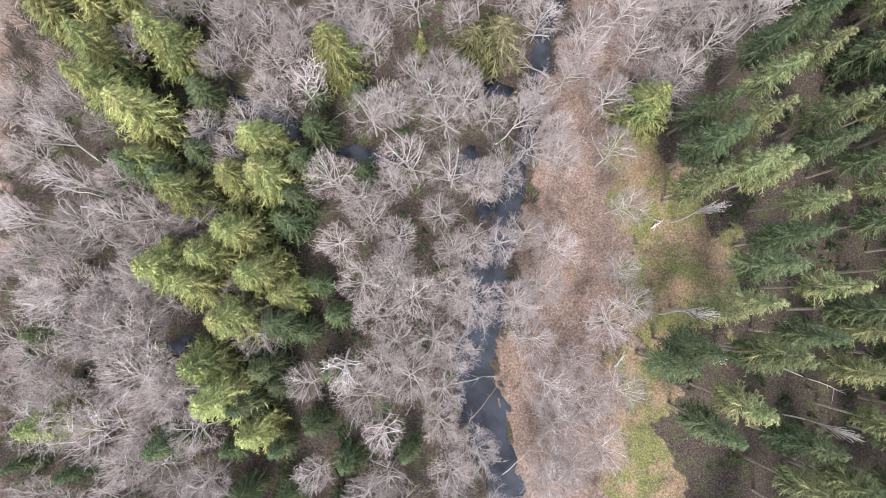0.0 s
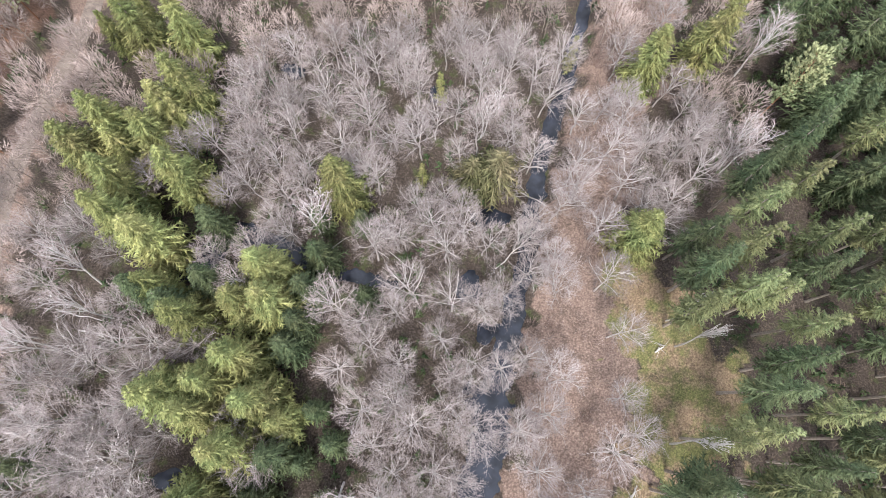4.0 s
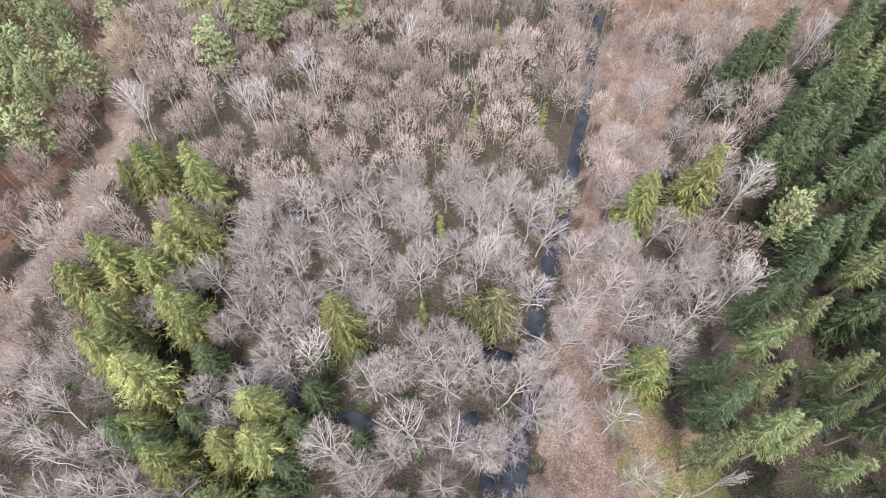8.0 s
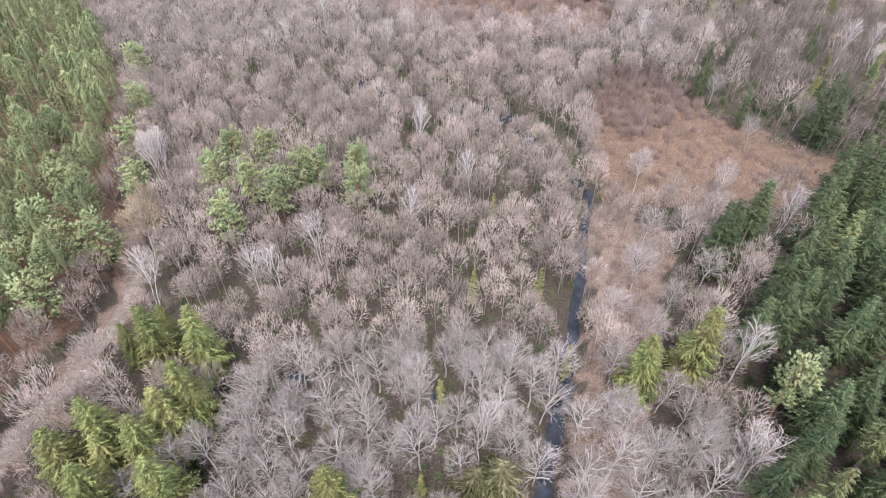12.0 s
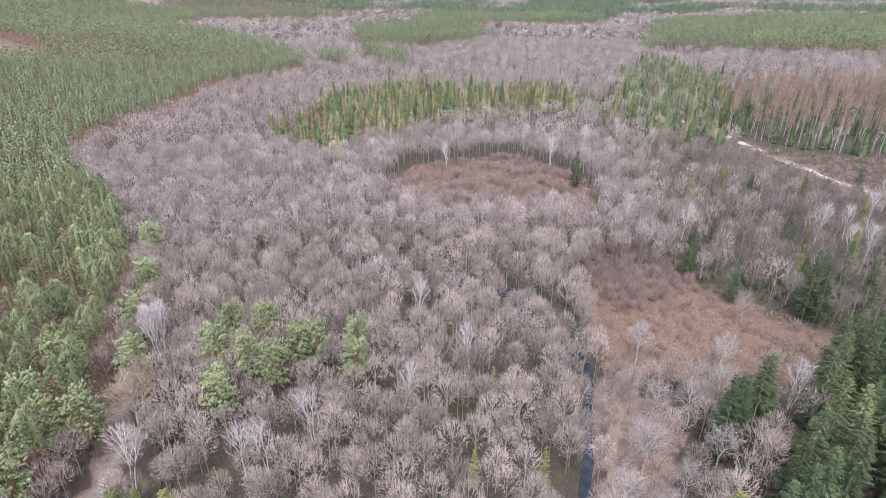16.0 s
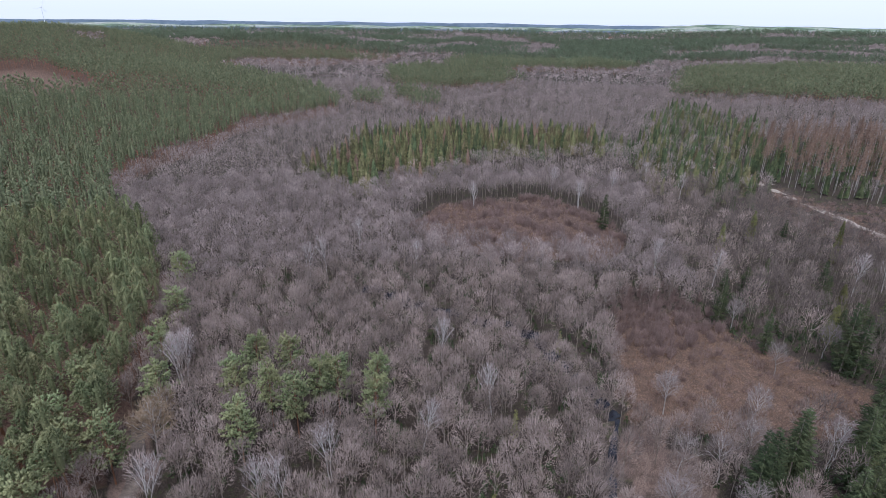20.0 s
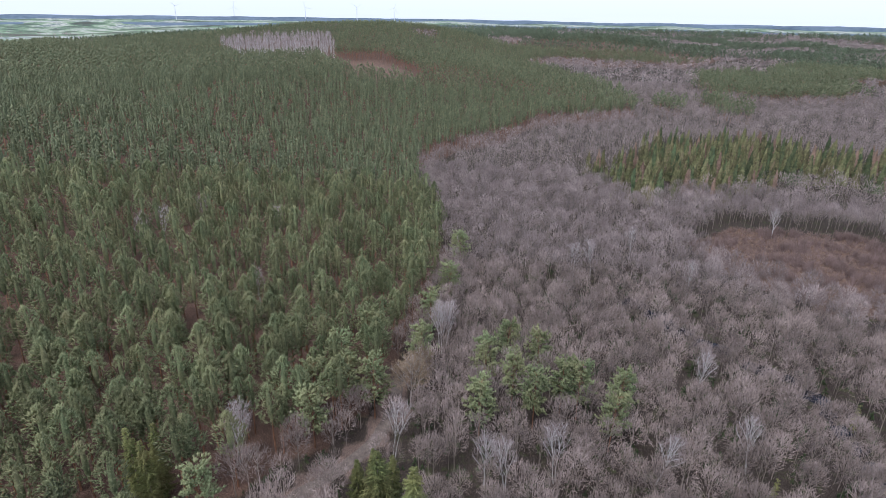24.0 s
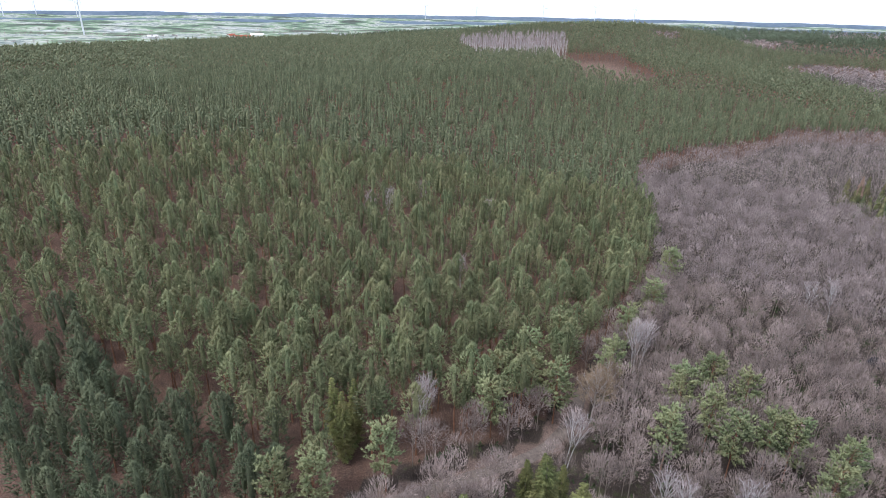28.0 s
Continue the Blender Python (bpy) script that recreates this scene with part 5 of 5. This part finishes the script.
DRY_GRASS = material("dry_grass", (0.13, 0.11, 0.05), (0.36, 0.27, 0.16), 0.5, vary=0.35)
TAN_GRASS = material("tan_grass", (0.14, 0.086, 0.058), (0.31, 0.205, 0.14), 0.3, vary=0.35)
TUSSOCK = [far_bare(675 + q, 0.9, 0.8, 0.05, spokes=1, twigs=7, fat=0.09, trunk=0.03) for q in range(3)]
many("heath_tussocks", TUSSOCK, x2, y2, k.uniform(0.5, 1.3, len(x2)), k, [TAN_GRASS, TAN_GRASS], "tan tussocks of dead grass on open ground", "grass")
TUFT = [far_bare(670 + k, 0.5, 0.35, 0.05, spokes=1, twigs=7, fat=0.03, trunk=0.02) for k in range(3)]
many("grass_tufts", TUFT, x, y, rng.uniform(0.5, 1.5, len(x)), rng, [DRY_GRASS, DRY_GRASS], "yellow-green tufts of winter grass", "grass")

# ---- beyond the woods: wind turbines and a farm on the plain ----
WHITE_PAINT = material("white_paint", (0.70, 0.71, 0.72), (0.82, 0.82, 0.82), 0.05, rough=0.4, vary=0.0)
ROOF_TILE = material("roof_tile", (0.28, 0.08, 0.05), (0.42, 0.14, 0.09), 0.5, vary=0.1)
PLASTER = material("plaster", (0.55, 0.53, 0.48), (0.75, 0.73, 0.68), 0.3, vary=0.1)


def wind_turbine(bearing, distance, hub, turn):
    x, y = -distance * math.sin(radians(bearing)), distance * math.cos(radians(bearing))
    z = float(height(np.array([x]), np.array([y]))[0]) - 4
    g = Geo()
    s = np.linspace(0, 1, 5)
    tube(g, np.stack([0 * s, 0 * s, s * hub], 1), 2.6 - 1.3 * s, 12)
    base = tagged(new("wind_turbine"), "white three-bladed wind turbine on the far plain", "wind turbine", "wind turbines")
    face = math.atan2(-x, y)
    base.matrix_world = Matrix.Translation((x, y, z)) @ Matrix.Rotation(face + 0.5, 4, "Z")
    new("tower", g.mesh("tower", WHITE_PAINT, True)).parent = base
    g = Geo()
    tube(g, [(0, 5, hub + 1), (0, 0, hub + 1.2), (0, -4.5, hub + 1)], [1.4, 2.0, 1.2], 8)
    new("nacelle", g.mesh("nacelle", WHITE_PAINT, True)).parent = base
    for k in range(3):
        q = radians(turn + 120 * k)
        d = np.array([math.sin(q), 0, math.cos(q)])
        g = Geo()
        tube(g, [np.array([0, -5, hub + 1]) + d * u for u in (0, 6, 14, 30, 0.42 * hub)], [0.7, 1.5, 1.3, 0.8, 0.25], 5)
        new("blade", g.mesh("blade", WHITE_PAINT, True)).parent = base


for bearing, distance, hub, turn in [(83.3, 2300, 136, 50), (88.3, 4000, 112, 10), (86.2, 4200, 112, 80), (83.5, 4100, 105, 33), (39.2, 4300, 118, 60), (43.8, 4400, 112, 100), (35.8, 4300, 115, 20), (54.6, 4200, 108, 70), (49.9, 4500, 110, 5)]:
    wind_turbine(bearing, distance, hub, turn)


def farm_building(bearing, distance, long, deep, wall_h, turn, roof_mat):
    x, y = -distance * math.sin(radians(bearing)), distance * math.cos(radians(bearing))
    z = float(height(np.array([x]), np.array([y]))[0])
    e = tagged(new("farm_building"), "long pale farm building with a pitched roof among fields", "farm", "farm buildings")
    e.matrix_world = Matrix.Translation((x, y, z)) @ Matrix.Rotation(radians(bearing + turn), 4, "Z")
    l, d, w = long / 2, deep / 2, wall_h
    v = [(sx * l, sy * d, h) for h in (-6, w) for sx, sy in ((-1, -1), (1, -1), (1, 1), (-1, 1))] + [(-l, 0, w + d * 0.8), (l, 0, w + d * 0.8)]
    f = [(0, 1, 5), (0, 5, 4), (1, 2, 6), (1, 6, 5), (2, 3, 7), (2, 7, 6), (3, 0, 4), (3, 4, 7), (4, 7, 8), (6, 5, 9)]
    new("wall", solid("wall", v, f, PLASTER)).parent = e
    o, up = 1.2, 0.3
    r = [(-l - o, -d - o, w - o * 0.8 + up), (l + o, -d - o, w - o * 0.8 + up), (l + o, 0, w + d * 0.8 + up), (-l - o, 0, w + d * 0.8 + up), (l + o, d + o, w - o * 0.8 + up), (-l - o, d + o, w - o * 0.8 + up)]
    r = r + [(px, py, pz + 0.5) for px, py, pz in r]
    f = [(6, 7, 8), (6, 8, 9), (9, 8, 10), (9, 10, 11), (0, 2, 1), (0, 3, 2), (3, 4, 2), (3, 5, 4), (0, 1, 7), (0, 7, 6), (4, 5, 11), (4, 11, 10), (1, 2, 8), (1, 8, 7), (2, 4, 10), (2, 10, 8), (3, 0, 6), (3, 6, 9), (5, 3, 9), (5, 9, 11)]
    new("roof", solid("roof", r, f, roof_mat)).parent = e


farm_building(71.0, 2000, 46, 14, 6, 20, ROOF_TILE)
farm_building(71.0 - 1.2, 2060, 40, 14, 6, -10, PLASTER)
farm_building(71.0 + 1.0, 2080, 24, 12, 6, 40, ROOF_TILE)
farm_building(78.3, 2050, 30, 12, 5, 10, PLASTER)
farm_building(-11.3, 2950, 34, 14, 7, 10, PLASTER)
farm_building(-11.3 - 1.0, 2980, 30, 14, 7, 30, ROOF_TILE)
# rows of trees along the field roads
k = np.random.RandomState(58)
q, s = k.uniform(48, 94, 420), np.repeat([1750, 2150, 2500], 140) + k.normal(0, 14, 420)
s = s + 120 * np.sin(q * 0.3)
x, y = -s * np.sin(np.radians(q)), s * np.cos(np.radians(q))
many("field_trees", HAZE_BARE, x, y, k.uniform(0.5, 0.9, 420), k, [ALDER_BARK, FAR_TWIG], "rows of bare trees along field roads", "trees")

# brushwood and evergreen undergrowth on the floor of the near wood
x, y, rng = wood(lambda x, y: ~inside(PINE_EDGE, x, y) & (soft_noise(x, y, 12, 61) > -0.45), 2.3, 52, 0, 135)
BRUSH = [far_bare(680 + k, 1.5, 1.2, 0.05, spokes=1, twigs=8, fat=0.05, trunk=0.03) for k in range(4)]
many("brushwood", BRUSH, x, y, rng.uniform(0.5, 1.4, len(x)), rng, [BRUSH_STALK, BRUSH_STALK], "brown brushwood and dead stalks on the forest floor", "undergrowth")
x, y, rng = wood(lambda x, y: ~inside(PINE_EDGE, x, y) & ~inside(LITTER, x, y) & ((soft_noise(x, y, 15, 62) > 0.3) | ((x > 62 + 0.12 * y) & (soft_noise(x, y, 15, 62) > -0.1))), 2.3, 53, 0, 230)
GREEN = [far_conifer(690 + k, 1.8, 1.1, 0.05, lumps=12, fat=0.22, round_top=False, trunk=0.03) for k in range(4)]
many("evergreen_undergrowth", GREEN, x, y, rng.uniform(0.5, 1.5, len(x)), rng, [BROWN_TWIG, MOSS_LEAF], "low dark evergreen undergrowth between bare trees", "undergrowth")


def fallen(x0, y0, x1, y1, r, mat, label, lift=0.1, bow=0.3, seed=0):
    """A fallen stem with stubs of branches, lying on the ground or over the water."""
    k = np.random.RandomState(seed)
    g = Geo()
    s = np.linspace(0, 1, 7)
    px, py = x0 + (x1 - x0) * s + k.normal(0, 0.12, 7), y0 + (y1 - y0) * s + k.normal(0, 0.12, 7)
    z = np.maximum(land(px, py), -0.4) + lift + r + bow * np.sin(s * 3.14)
    z[0] -= lift * 0.9
    z[-1] -= lift * 0.9
    line = np.stack([px, py, z], 1)
    tube(g, line, r * (1 - 0.7 * s), 7)
    o = new("fallen_trunk", g.mesh("fallen_trunk", mat, True))
    n = 9
    u = k.uniform(0.25, 0.95, n)
    base = np.stack([np.interp(u, s, line[:, q]) for q in range(3)], 1)
    tip = base + k.normal(0, 0.9, (n, 3)) * np.array([1, 1, 0.3]) + [0, 0, 0.25]
    for q in range(n):
        stub = Geo()
        spikes(stub, base[q:q + 1], tip[q:q + 1], r * 0.35, k)
        new("branch_stub", stub.mesh("branch_stub", mat)).parent = o
    return tagged(o, label, "fallen tree", "fallen trees")


fallen(-63.6, 15.7, -54.5, 14.0, 0.16, BIRCH_BARK, "white broken birch trunk lying on brown leaves", seed=1)
fallen(1.2, -14.9, 9.6, -13.4, 0.07, DEAD_WOOD, "thin dark trunk lying across the stream", 0.35, seed=2)
fallen(4.9, -20.6, 9.9, -14.6, 0.07, OAK_TWIG, "bent yellowish bough arching over the water", 0.2, 1.0, seed=3)
fallen(29.5, -12.0, 31.5, -9.4, 0.2, DEAD_WOOD, "short grey log beside a young spruce", seed=4)
for x, y, swing in ((19.0, 39.0, 1.25), (19.5, 47.0, 1.7), (9.5, 27.0, -0.9)):
    tree = copy_thing(ALDERS[3], pose(x, y, float(height(np.array([x]), np.array([y]))[0])) @ Matrix.Rotation(swing, 4, "Z") @ Matrix.Rotation(radians(-62), 4, "X"))
    tree.scale = (0.75, 0.75, 0.8)
    tagged(tree, "half-fallen leafless alder leaning low over the dark stream", "tree", "alders by the stream")
fallen(-24.0, 27.5, -17.0, 33.0, 0.12, DEAD_WOOD, "grey log over the black ditch", 0.3, seed=7)
fallen(-68.0, 19.0, -58.0, 17.0, 0.12, BIRCH_BARK, "thin white birch leaning low among brush", 0.8, seed=8)
fallen(58.0, -12.0, 70.0, -17.0, 0.14, DEAD_WOOD, "long grey spruce trunk lying in the stand", seed=9)
fallen(10.0, -30.0, 17.0, -24.0, 0.09, DEAD_WOOD, "pale branching bough over the stream bank", 0.4, seed=10)
fallen(-10, 30, -3, 25, 0.08, DEAD_WOOD, "thin grey stem lying among alders", seed=11)
fallen(36.5, 12.0, 38.5, 13.2, 0.18, DEAD_WOOD, "pale cut log on yellow grass", seed=12)

drop_patterns(ALL_PATTERNS)
